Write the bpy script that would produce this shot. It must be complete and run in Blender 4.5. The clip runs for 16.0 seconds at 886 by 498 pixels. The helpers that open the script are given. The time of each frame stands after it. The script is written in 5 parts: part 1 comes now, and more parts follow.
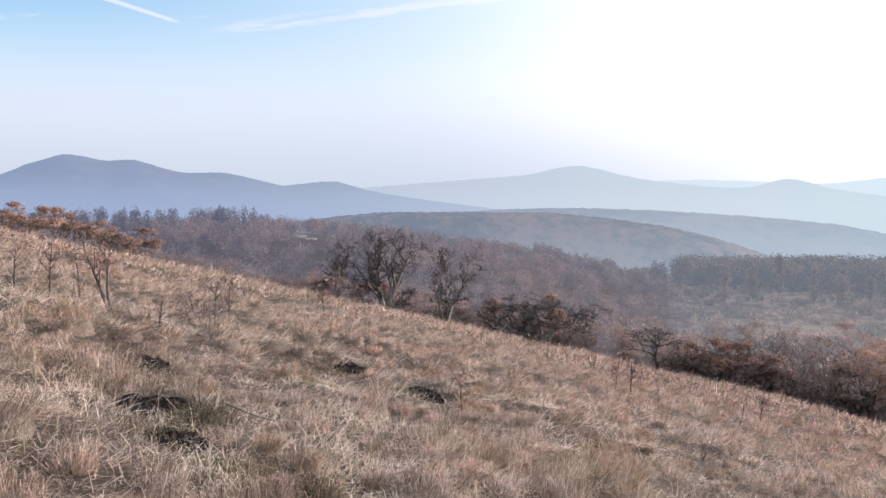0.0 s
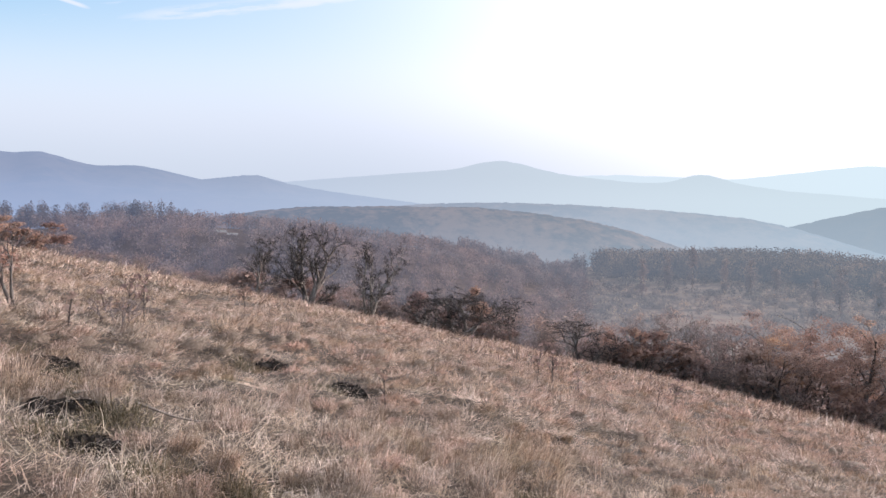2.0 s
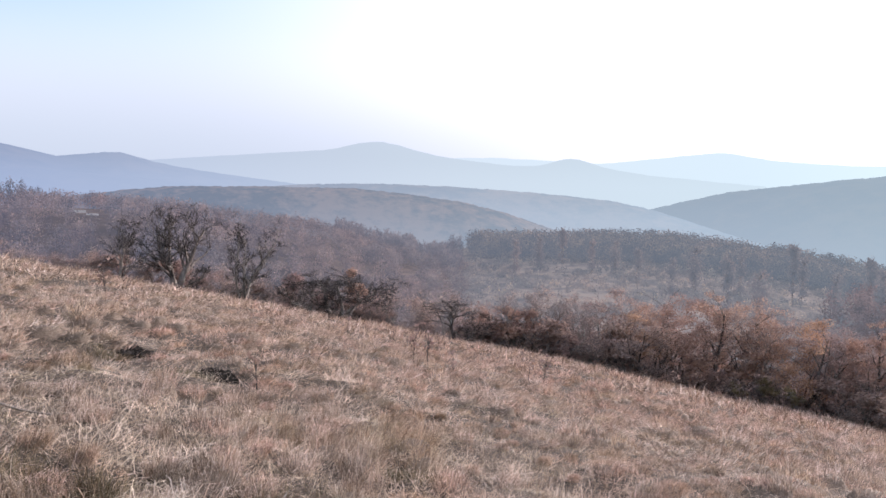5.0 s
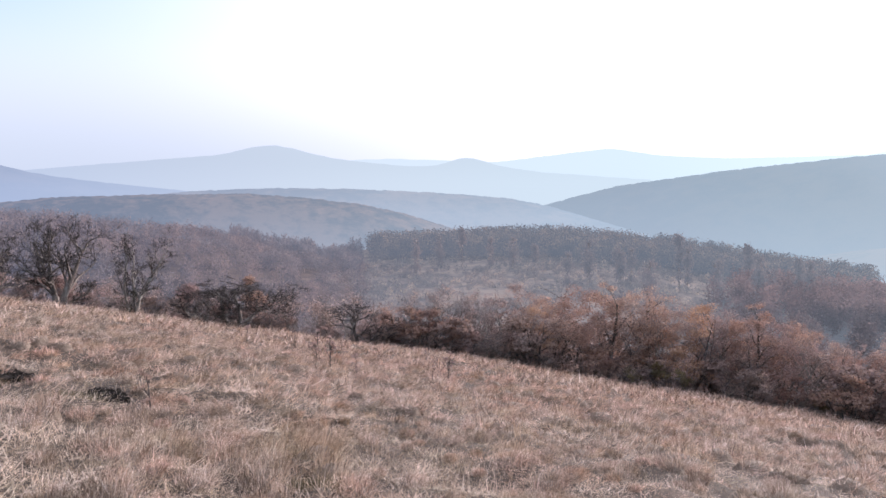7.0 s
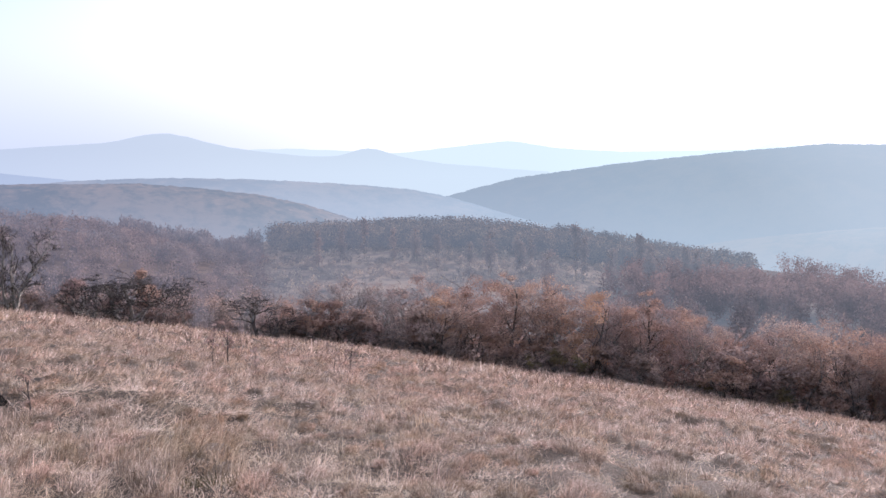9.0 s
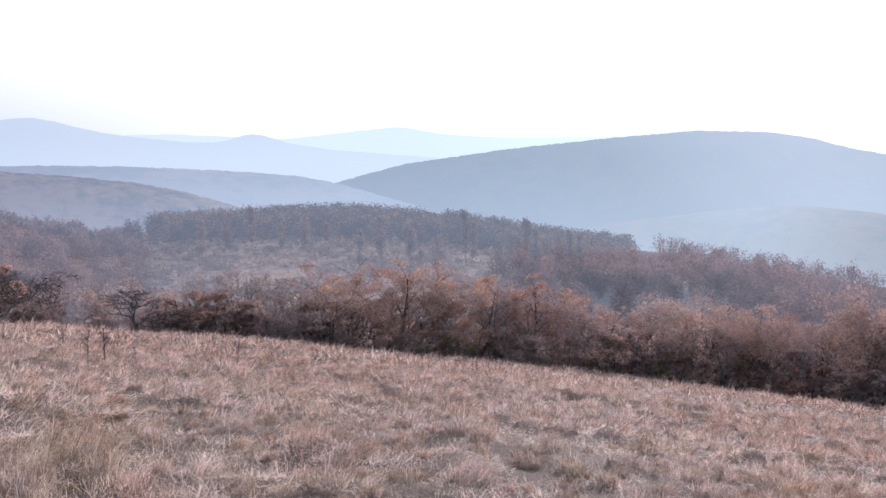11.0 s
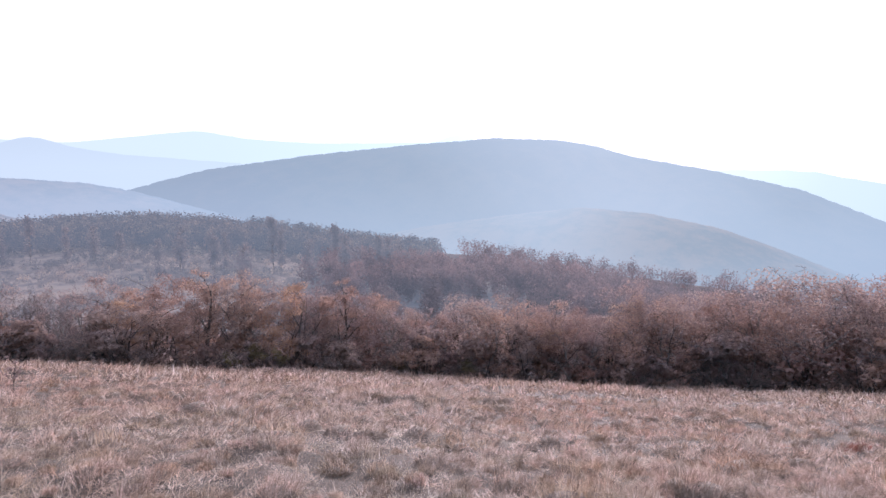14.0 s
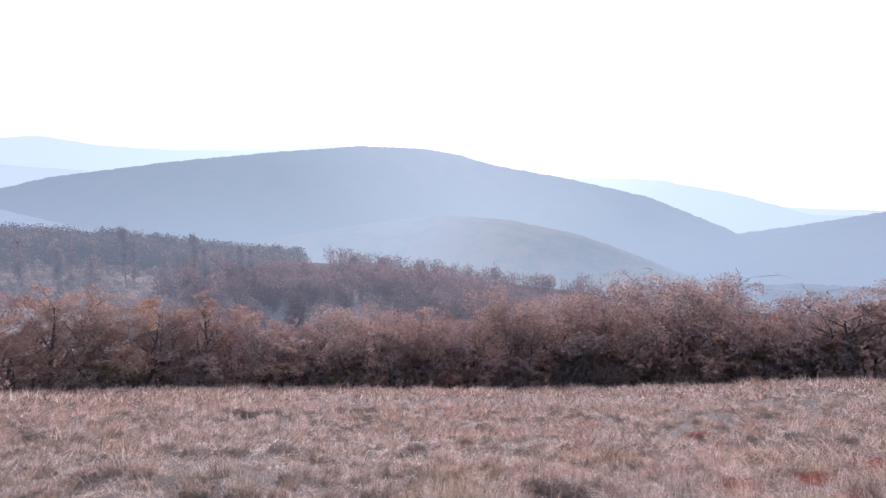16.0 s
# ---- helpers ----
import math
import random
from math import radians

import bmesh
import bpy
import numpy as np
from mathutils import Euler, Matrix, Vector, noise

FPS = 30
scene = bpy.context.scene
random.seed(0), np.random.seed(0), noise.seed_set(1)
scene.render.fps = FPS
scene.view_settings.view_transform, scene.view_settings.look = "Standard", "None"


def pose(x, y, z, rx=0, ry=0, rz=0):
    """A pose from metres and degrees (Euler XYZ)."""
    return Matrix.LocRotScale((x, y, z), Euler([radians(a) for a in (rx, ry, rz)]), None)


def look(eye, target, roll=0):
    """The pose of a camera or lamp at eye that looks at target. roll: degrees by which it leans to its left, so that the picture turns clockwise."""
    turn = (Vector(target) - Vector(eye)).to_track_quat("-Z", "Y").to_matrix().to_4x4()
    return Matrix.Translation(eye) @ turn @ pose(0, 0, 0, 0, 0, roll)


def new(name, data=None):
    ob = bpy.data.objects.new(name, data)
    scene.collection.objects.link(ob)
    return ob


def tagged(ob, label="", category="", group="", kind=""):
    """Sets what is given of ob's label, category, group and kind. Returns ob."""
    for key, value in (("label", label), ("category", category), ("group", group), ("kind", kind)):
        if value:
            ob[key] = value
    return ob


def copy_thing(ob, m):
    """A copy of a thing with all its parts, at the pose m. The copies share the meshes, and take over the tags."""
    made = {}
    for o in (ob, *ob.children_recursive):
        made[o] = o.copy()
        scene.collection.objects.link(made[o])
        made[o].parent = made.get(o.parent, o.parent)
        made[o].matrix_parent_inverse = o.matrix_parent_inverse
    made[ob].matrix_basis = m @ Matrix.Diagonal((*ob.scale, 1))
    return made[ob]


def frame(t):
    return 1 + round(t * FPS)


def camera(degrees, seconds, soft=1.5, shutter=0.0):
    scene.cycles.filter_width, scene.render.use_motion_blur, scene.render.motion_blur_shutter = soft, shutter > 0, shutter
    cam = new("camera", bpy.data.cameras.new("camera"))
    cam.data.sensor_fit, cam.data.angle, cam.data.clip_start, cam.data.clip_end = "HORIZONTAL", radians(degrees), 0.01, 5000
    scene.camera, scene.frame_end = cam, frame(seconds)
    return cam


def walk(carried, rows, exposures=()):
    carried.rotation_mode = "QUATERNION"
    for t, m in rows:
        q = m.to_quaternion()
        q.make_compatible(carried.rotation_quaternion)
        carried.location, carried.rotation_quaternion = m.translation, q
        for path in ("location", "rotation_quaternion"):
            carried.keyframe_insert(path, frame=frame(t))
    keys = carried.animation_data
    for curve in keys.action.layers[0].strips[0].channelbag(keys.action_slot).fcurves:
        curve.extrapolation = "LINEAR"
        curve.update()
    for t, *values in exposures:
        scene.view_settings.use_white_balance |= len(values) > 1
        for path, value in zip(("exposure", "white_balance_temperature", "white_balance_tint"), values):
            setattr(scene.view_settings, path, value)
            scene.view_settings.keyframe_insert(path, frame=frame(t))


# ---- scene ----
# the eye turns on the spot at the end of an arm: seconds, heading (clockwise), pitch, roll
PATH = [
    (0.0, 0.0, -3.875, 0.35), (0.5, 1.493, -3.926, 0.758), (1.0, 2.725, -4.424, 0.593), (1.5, 4.116, -3.932, 0.504),
    (2.0, 5.786, -4.259, 0.484), (2.5, 7.432, -4.603, 0.549), (3.0, 8.236, -5.243, 0.458), (3.5, 9.636, -5.051, 0.364),
    (4.0, 12.157, -5.264, 0.319), (6.5, 19.942, -5.457, 0.713), (7.0, 22.911, -5.451, -0.516), (7.5, 24.404, -5.833, -0.362),
    (8.0, 26.322, -5.775, 0.045), (8.5, 28.614, -6.349, -0.313), (9.0, 30.41, -6.18, -0.127), (11.5, 41.319, -7.299, 0.237),
    (12.0, 43.796, -6.968, 0.903), (12.5, 46.011, -6.787, 0.592), (13.0, 48.086, -6.512, 0.052), (13.5, 50.583, -6.297, 0.072),
    (14.0, 53.527, -6.847, -0.035), (14.5, 55.508, -6.934, 0.112), (15.0, 58.202, -6.948, -0.076), (15.5, 60.472, -6.795, -0.029),
    (16.0, 63.838, -6.232, 0.161)]
EYE = 1.6
ARM = 0.25


def stand(yaw, pitch, roll):
    a = radians(yaw)
    return pose(ARM * math.sin(a), ARM * math.cos(a), EYE, 90 + pitch, 0, -yaw) @ pose(0, 0, 0, 0, 0, roll)


cam = camera(61.43, 16.0, 1.5)
walk(cam, [(t, stand(y, p, r)) for t, y, p, r in PATH], exposures=[(0.0, 0.83, 6400, 20), (8.0, 0.90, 6150, 25), (12.0, 0.95, 5950, 28), (16.0, 0.87, 5900, 30)])

# ---- sky and sun ----
SUN_AZ, SUN_EL = 66.5, 10.0


def way(az, el):
    a, e = radians(az), radians(el)
    return Vector((math.sin(a) * math.cos(e), math.cos(a) * math.cos(e), math.sin(e)))


class Nodes:
    """Short hand for building a node tree."""

    def __init__(self, tree):
        self.tree = tree
        tree.nodes.clear()

    def add(self, kind, **sets):
        n = self.tree.nodes.new(kind)
        for k, v in sets.items():
            if k == "ins":
                for i, val in v.items():
                    if isinstance(val, bpy.types.NodeSocket):
                        self.tree.links.new(val, n.inputs[i])
                    else:
                        n.inputs[i].default_value = val
            else:
                setattr(n, k, v)
        return n

    def link(self, a, b):
        self.tree.links.new(a, b)

    def math(self, op, a, b=0.0, clamp=False):
        return self.add("ShaderNodeMath", operation=op, use_clamp=clamp, ins={0: a, 1: b}).outputs[0]

    def vmath(self, op, a, b=(0, 0, 0)):
        n = self.add("ShaderNodeVectorMath", operation=op, ins={0: a, 1: b})
        return n.outputs["Value"] if op in ("DOT_PRODUCT", "LENGTH", "DISTANCE") else n.outputs[0]

    def mix(self, fac, a, b, blend="MIX"):
        n = self.add("ShaderNodeMix", data_type="RGBA", blend_type=blend)
        for i, val in ((0, fac), (6, a), (7, b)):
            if isinstance(val, bpy.types.NodeSocket):
                self.link(val, n.inputs[i])
            else:
                n.inputs[i].default_value = val if i == 0 else (*val[:3], 1)
        return n.outputs[2]

    def ramp(self, fac, stops):
        n = self.add("ShaderNodeValToRGB", ins={0: fac})
        el = n.color_ramp.elements
        while len(el) < len(stops):
            el.new(0.5)
        for e, (p, c) in zip(el, stops):
            e.position, e.color = p, (*c, 1) if len(c) == 3 else c
        return n.outputs[0]

    def noise(self, vec, scale, detail=4.0, rough=0.55, out=0):
        n = self.add("ShaderNodeTexNoise", ins={"Scale": scale, "Detail": detail, "Roughness": rough})
        if vec is not None:
            self.link(vec, n.inputs["Vector"])
        return n.outputs[out]

    def smooth(self, v, lo, hi):
        return self.add("ShaderNodeMapRange", interpolation_type="SMOOTHSTEP", ins={0: v, 1: lo, 2: hi}).outputs[0]


def make_sky():
    world = bpy.data.worlds.new("sky")
    scene.world = world
    world.use_nodes = True
    n = Nodes(world.node_tree)
    d = n.add("ShaderNodeTexCoord").outputs["Generated"]
    sky = n.add("ShaderNodeTexSky", sky_type="NISHITA", sun_disc=False, sun_elevation=radians(SUN_EL),
                sun_rotation=radians(SUN_AZ), air_density=1.0, dust_density=3.0, ozone_density=2.0, altitude=300)
    z = n.add("ShaderNodeSeparateXYZ", ins={0: d}).outputs[2]
    # a thin veil of high cloud: whiter towards the sun and the horizon
    near_sun = n.vmath("DOT_PRODUCT", d, way(SUN_AZ, SUN_EL))
    glow = n.smooth(near_sun, -0.4, 0.95)
    low = n.smooth(z, 0.27, 0.07)
    veil = n.math("SUBTRACT", 1.0, n.math("MULTIPLY", n.math("SUBTRACT", 1.0, glow), n.math("SUBTRACT", 1.0, n.math("MULTIPLY", low, 0.96))))
    # cirrus drawn out along one direction
    along = way(0.7, 14.4).cross(way(-21, 11.0)).normalized()
    across = n.vmath("DOT_PRODUCT", d, along)
    run = n.vmath("DOT_PRODUCT", d, (1, 0, 0))
    streak = n.add("ShaderNodeCombineXYZ", ins={0: n.math("MULTIPLY", run, 2.2), 1: n.math("MULTIPLY", across, 17.0), 2: z}).outputs[0]
    fine = n.noise(streak, 2.4, 6.0, 0.65)
    wisps = n.math("MULTIPLY", n.smooth(fine, 0.42, 0.7), n.smooth(z, 0.08, 0.22))
    band = n.smooth(n.math("ABSOLUTE", n.math("ADD", across, n.math("MULTIPLY", n.math("SUBTRACT", fine, 0.5), 0.02))), 0.024, 0.0)
    band = n.math("MULTIPLY", n.math("MULTIPLY", band, n.smooth(fine, 0.18, 0.52)), n.smooth(run, -0.42, -0.2))
    wisps = n.math("MAXIMUM", n.math("MULTIPLY", wisps, 0.75), band)
    # one vapour trail
    a, b = way(-26.5, 13.9), way(-19.2, 12.2)
    trail = n.math("ABSOLUTE", n.vmath("DOT_PRODUCT", d, a.cross(b).normalized()))
    trail = n.smooth(trail, 0.0055, 0.0004)
    trail = n.math("MULTIPLY", trail, n.smooth(n.vmath("DOT_PRODUCT", d, (b - a).normalized()), 0.08, 0.05))
    trail = n.math("MULTIPLY", trail, n.smooth(n.vmath("DOT_PRODUCT", d, a), 0.9, 0.97))
    cloud = n.math("MAXIMUM", veil, n.math("MULTIPLY", n.math("MAXIMUM", wisps, trail), 0.9), True)
    # unseen cloud added overhead, above the view, to fill the shade with light
    cloud = n.math("MAXIMUM", cloud, n.math("MULTIPLY", n.smooth(z, 0.3, 0.55), n.math("MULTIPLY_ADD", fine, 0.4)))
    cloud.node.inputs[1].links[0].from_node.inputs[1].links[0].from_node.inputs[2].default_value = 0.65
    core = n.math("POWER", n.smooth(near_sun, 0.2, 1.0), 1.5)
    white = n.mix(core, (6.2, 6.9, 7.5), (13.0, 13.0, 13.2))
    haze = n.math("MULTIPLY", n.smooth(z, 0.17, 0.0), n.math("SUBTRACT", 1.0, n.math("MULTIPLY", core, 0.55)))
    white = n.mix(n.math("MULTIPLY", haze, 0.88), white, (4.5, 5.3, 5.9))
    # this added overhead cloud is brightened for more fill
    white = n.mix(n.smooth(z, 0.3, 0.6), white, (8.6, 9.0, 9.5))
    blue = n.mix(1.0, sky.outputs[0], (1.4, 2.4, 2.6), "MULTIPLY")
    col = n.mix(cloud, blue, white)
    bg = n.add("ShaderNodeBackground", ins={0: col, 1: 0.075})
    out = n.add("ShaderNodeOutputWorld", ins={0: bg.outputs[0]})
    sun = new("sun", bpy.data.lights.new("sun", "SUN"))
    sun.data.energy, sun.data.angle, sun.data.color = 4.3, radians(1.5), (1.0, 0.93, 0.84)
    sun.matrix_world = look(way(SUN_AZ, SUN_EL) * 100, (0, 0, 0))


make_sky()


# ---- materials ----
def material(name):
    m = bpy.data.materials.new(name)
    m.use_nodes = True
    n = Nodes(m.node_tree)
    out = n.add("ShaderNodeOutputMaterial")
    return m, n, out


def surface(n, out, colour, rough=0.9, height=None, bump=0.3, dist=0.02, through_light=None):
    b = n.add("ShaderNodeBsdfPrincipled", ins={"Roughness": rough, "Specular IOR Level": 0.25})
    if isinstance(colour, bpy.types.NodeSocket):
        n.link(colour, b.inputs["Base Color"])
    else:
        b.inputs["Base Color"].default_value = (*colour, 1)
    if height is not None:
        bp = n.add("ShaderNodeBump", ins={"Strength": bump, "Distance": dist, "Height": height})
        n.link(bp.outputs[0], b.inputs["Normal"])
    sh = b.outputs[0]
    if through_light:
        tr = n.add("ShaderNodeBsdfTranslucent")
        if isinstance(colour, bpy.types.NodeSocket):
            n.link(colour, tr.inputs[0])
        else:
            tr.inputs[0].default_value = (*colour, 1)
        sh = n.add("ShaderNodeMixShader", ins={0: through_light, 1: sh, 2: tr.outputs[0]}).outputs[0]
    n.link(sh, out.inputs[0])


def ground_material():
    m, n, out = material("dry_meadow_soil")
    p = n.add("ShaderNodeNewGeometry").outputs["Position"]
    r = n.vmath("LENGTH", p)
    fine = n.noise(p, 22.0, 8.0, 0.75)
    mid = n.noise(p, 1.3, 5.0)
    litter = n.ramp(fine, [(0.34, (0.02, 0.016, 0.012)), (0.48, (0.06, 0.046, 0.035)), (0.6, (0.14, 0.108, 0.08)), (0.74, (0.36, 0.29, 0.22))])
    red = n.mix(n.math("MULTIPLY", n.smooth(mid, 0.5, 0.75), 0.5), litter, (0.15, 0.105, 0.078))
    woods = n.ramp(n.noise(p, 0.12, 8.0, 0.7), [(0.3, (0.06, 0.045, 0.036)), (0.55, (0.11, 0.08, 0.06)), (0.75, (0.18, 0.135, 0.095))])
    col = n.mix(n.smooth(r, 55.0, 75.0), red, woods)
    surface(n, out, col, 0.95, fine, 0.8, 0.04)
    return m


def grass_material(name, stops, tint, patch):
    m, n, out = material(name)
    g = n.add("ShaderNodeNewGeometry")
    rnd = g.outputs["Random Per Island"]
    p = g.outputs["Position"]
    base = n.ramp(rnd, stops)
    blot = n.smooth(n.noise(p, 0.9, 3.0), 0.45, 0.68)
    col = n.mix(n.math("MULTIPLY", blot, patch), base, tint, "MULTIPLY")
    clump = n.noise(p, 2.6, 2.0)
    col = n.mix(n.smooth(clump, 0.54, 0.36), col, (0.56, 0.54, 0.49), "MULTIPLY")
    col = n.mix(n.math("MULTIPLY", n.smooth(clump, 0.52, 0.7), 0.6), col, (1.22, 1.15, 1.08), "MULTIPLY")
    big = n.smooth(n.noise(p, 0.14, 3.0), 0.4, 0.65)
    col = n.mix(n.math("MULTIPLY", big, 0.5), col, (1.0, 0.86, 0.80), "MULTIPLY")
    tuft = n.noise(p, 1.55, 2.0, out=1)
    red = n.add("ShaderNodeSeparateColor", ins={0: tuft})
    col = n.mix(n.smooth(red.outputs[0], 0.5, 0.64), col, (1.0, 0.90, 0.885), "MULTIPLY")
    col = n.mix(n.smooth(red.outputs[1], 0.53, 0.66), col, (0.88, 0.90, 0.84), "MULTIPLY")
    # grass redder towards the far slope, with the sun flare's mauve cast painted in
    slope = n.math("MULTIPLY", n.smooth(n.vmath("DOT_PRODUCT", p, (0.94, 0.34, 0.0)), 2.0, 15.0), n.smooth(n.noise(p, 0.35, 3.0), 0.25, 0.6))
    col = n.mix(slope, col, (1.0, 0.93, 0.925), "MULTIPLY")
    col = n.mix(1.0, col, (1.29, 1.25, 1.325), "MULTIPLY")
    surface(n, out, col, 0.75, through_light=0.2)
    return m


def leaf_material(name, stops):
    m, n, out = material(name)
    g = n.add("ShaderNodeNewGeometry")
    own = n.add("ShaderNodeObjectInfo").outputs["Random"]
    clump = n.smooth(n.noise(g.outputs["Position"], 1.7, 3.0), 0.34, 0.66)
    col = n.ramp(n.math("ADD", n.math("MULTIPLY", clump, 0.6), n.math("MULTIPLY", g.outputs["Random Per Island"], 0.4)), stops)
    patchy = n.smooth(n.noise(g.outputs["Position"], 0.8, 3.0), 0.4, 0.7)
    col = n.mix(n.math("MULTIPLY", patchy, 0.5), col, (1.15, 1.0, 0.86), "MULTIPLY")
    col = n.mix(own, col, (0.74, 0.68, 0.73), "MULTIPLY")
    surface(n, out, col, 0.8, through_light=0.42)
    return m


def bark_material(name, a, b):
    m, n, out = material(name)
    p = n.add("ShaderNodeNewGeometry").outputs["Position"]
    st = n.vmath("MULTIPLY", p, (1, 1, 0.25))
    f = n.noise(st, 14.0, 6.0, 0.7)
    lichen = n.smooth(n.noise(p, 2.2, 4.0), 0.52, 0.7)
    col = n.mix(n.math("MULTIPLY", lichen, 0.45), n.ramp(f, [(0.3, a), (0.7, b)]), (0.38, 0.37, 0.33))
    surface(n, out, col, 0.95, f, 0.8, 0.03)
    return m


# tints of the painted haze
HAZE_BLUER = (0.94, 0.985, 1.1)
HAZE_WARMER = (0.975, 0.975, 1.07)


def mix_painted_haze(n, out, shader, share, lift=1.0, tone=(1, 1, 1)):
    """Paint haze into a far material as emission, brighter towards the sun, and bluer where there is less of it; share:
    how much of what is seen is haze.
    """
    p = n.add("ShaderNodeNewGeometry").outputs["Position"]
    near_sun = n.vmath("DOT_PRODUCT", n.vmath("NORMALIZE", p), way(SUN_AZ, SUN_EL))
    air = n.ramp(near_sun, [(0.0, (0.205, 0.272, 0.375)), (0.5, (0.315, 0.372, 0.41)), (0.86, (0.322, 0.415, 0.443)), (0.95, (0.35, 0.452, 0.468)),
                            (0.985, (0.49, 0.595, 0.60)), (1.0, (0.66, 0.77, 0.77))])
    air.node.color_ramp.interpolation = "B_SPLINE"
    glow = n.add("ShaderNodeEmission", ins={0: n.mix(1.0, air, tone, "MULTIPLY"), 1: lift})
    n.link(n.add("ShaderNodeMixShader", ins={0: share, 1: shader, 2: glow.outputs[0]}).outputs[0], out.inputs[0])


def wood_material(name, stops, share=0.0, scale=0.03, grain=0.16, own=0.25, thin=0.25, tone=HAZE_BLUER):
    """Leafless woods of the distance, seen as a mass of twigs; share: how much painted haze glows in them."""
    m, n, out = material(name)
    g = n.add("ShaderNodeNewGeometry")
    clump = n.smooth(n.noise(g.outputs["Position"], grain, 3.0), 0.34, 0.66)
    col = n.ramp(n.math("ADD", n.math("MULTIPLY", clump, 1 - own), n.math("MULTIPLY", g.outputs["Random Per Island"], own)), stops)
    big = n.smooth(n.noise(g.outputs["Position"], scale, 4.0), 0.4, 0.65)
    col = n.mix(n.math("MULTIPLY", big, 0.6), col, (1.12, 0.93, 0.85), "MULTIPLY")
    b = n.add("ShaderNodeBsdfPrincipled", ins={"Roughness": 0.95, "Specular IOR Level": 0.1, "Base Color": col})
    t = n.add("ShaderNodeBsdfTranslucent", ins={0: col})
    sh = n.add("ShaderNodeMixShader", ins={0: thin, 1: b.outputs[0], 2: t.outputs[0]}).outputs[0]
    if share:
        mix_painted_haze(n, out, sh, share, 1.0, tone)
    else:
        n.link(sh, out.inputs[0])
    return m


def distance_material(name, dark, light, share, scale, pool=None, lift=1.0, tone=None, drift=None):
    """Part of the backdrop: far woods and ground, with haze painted in as glow; pool: heights between which the painted
    haze thickens downwards, and its share there; drift: direction in which it thins, from where to where, and how much
    more of it lies before.
    """
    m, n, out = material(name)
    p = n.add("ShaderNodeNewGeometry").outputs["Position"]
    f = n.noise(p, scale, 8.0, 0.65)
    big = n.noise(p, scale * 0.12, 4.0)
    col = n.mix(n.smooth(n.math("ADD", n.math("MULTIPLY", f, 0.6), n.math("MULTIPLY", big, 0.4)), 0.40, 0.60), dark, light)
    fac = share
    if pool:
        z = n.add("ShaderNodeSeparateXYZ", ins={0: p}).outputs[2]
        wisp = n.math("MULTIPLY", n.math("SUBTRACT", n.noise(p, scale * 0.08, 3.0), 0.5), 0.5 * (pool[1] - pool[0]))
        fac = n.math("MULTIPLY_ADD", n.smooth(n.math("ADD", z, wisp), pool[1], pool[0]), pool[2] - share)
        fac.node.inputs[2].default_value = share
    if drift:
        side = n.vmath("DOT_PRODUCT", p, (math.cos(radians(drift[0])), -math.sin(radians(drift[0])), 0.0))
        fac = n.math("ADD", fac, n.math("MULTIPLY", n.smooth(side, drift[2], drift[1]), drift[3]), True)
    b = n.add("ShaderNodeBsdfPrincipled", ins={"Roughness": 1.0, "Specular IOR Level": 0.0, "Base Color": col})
    mix_painted_haze(n, out, b.outputs[0], fac, lift, tone or (HAZE_BLUER if share < 0.3 else (0.97, 1.0, 1.05) if share < 0.65 else (1.012, 1.003, 0.97)))
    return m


SOIL = ground_material()
STRAW = [(0.0, (0.10, 0.077, 0.056)), (0.3, (0.28, 0.216, 0.16)), (0.6, (0.46, 0.368, 0.282)), (0.86, (0.64, 0.545, 0.435)), (1.0, (0.78, 0.70, 0.58))]
GRASS = grass_material("dry_grass", STRAW, (0.72, 0.66, 0.5), 0.7)
THATCH, n_, o_ = material("grass_thatch")
p_ = n_.add("ShaderNodeNewGeometry")
f_ = n_.noise(p_.outputs["Position"], 34.0, 6.0, 0.75)
surface(n_, o_, n_.mix(n_.math("MULTIPLY", p_.outputs["Random Per Island"], 0.5), n_.ramp(f_, [(0.32, (0.08, 0.06, 0.047)), (0.5, (0.19, 0.147, 0.113)), (0.7, (0.36, 0.285, 0.225))]), (0.19, 0.147, 0.113)), 0.95, f_, 1.0, 0.03)
MATTED = grass_material("matted_dry_grass", [(0.0, (0.09, 0.068, 0.052)), (0.3, (0.21, 0.16, 0.122)), (0.7, (0.34, 0.27, 0.205)), (1.0, (0.56, 0.47, 0.37))], (0.72, 0.68, 0.52), 0.7)
UNDER = grass_material("short_olive_grass", [(0.0, (0.10, 0.085, 0.05)), (0.5, (0.20, 0.16, 0.10)), (1.0, (0.36, 0.28, 0.19))], (0.75, 0.7, 0.5), 0.8)
OLIVE = grass_material("dark_olive_grass", [(0.0, (0.045, 0.042, 0.024)), (0.5, (0.12, 0.105, 0.06)), (1.0, (0.27, 0.22, 0.14))], (0.8, 0.75, 0.55), 0.5)
STALK = grass_material("bleached_straw", [(0.0, (0.5, 0.41, 0.29)), (1.0, (0.78, 0.7, 0.56))], (0.9, 0.85, 0.8), 0.4)
HEATH = grass_material("reddish_low_growth", [(0.0, (0.20, 0.07, 0.05)), (0.6, (0.34, 0.14, 0.10)), (1.0, (0.42, 0.25, 0.16))], (0.9, 0.7, 0.6), 0.5)
# dark earth, made near-black to hold the shade of the hollows
EARTH, n_, o_ = material("dug_dark_earth")
surface(n_, o_, n_.ramp(n_.noise(n_.add("ShaderNodeNewGeometry").outputs["Position"], 18.0, 8.0, 0.75), [(0.3, (0.008, 0.007, 0.006)), (0.6, (0.028, 0.022, 0.018)), (0.8, (0.075, 0.06, 0.047))]), 1.0)
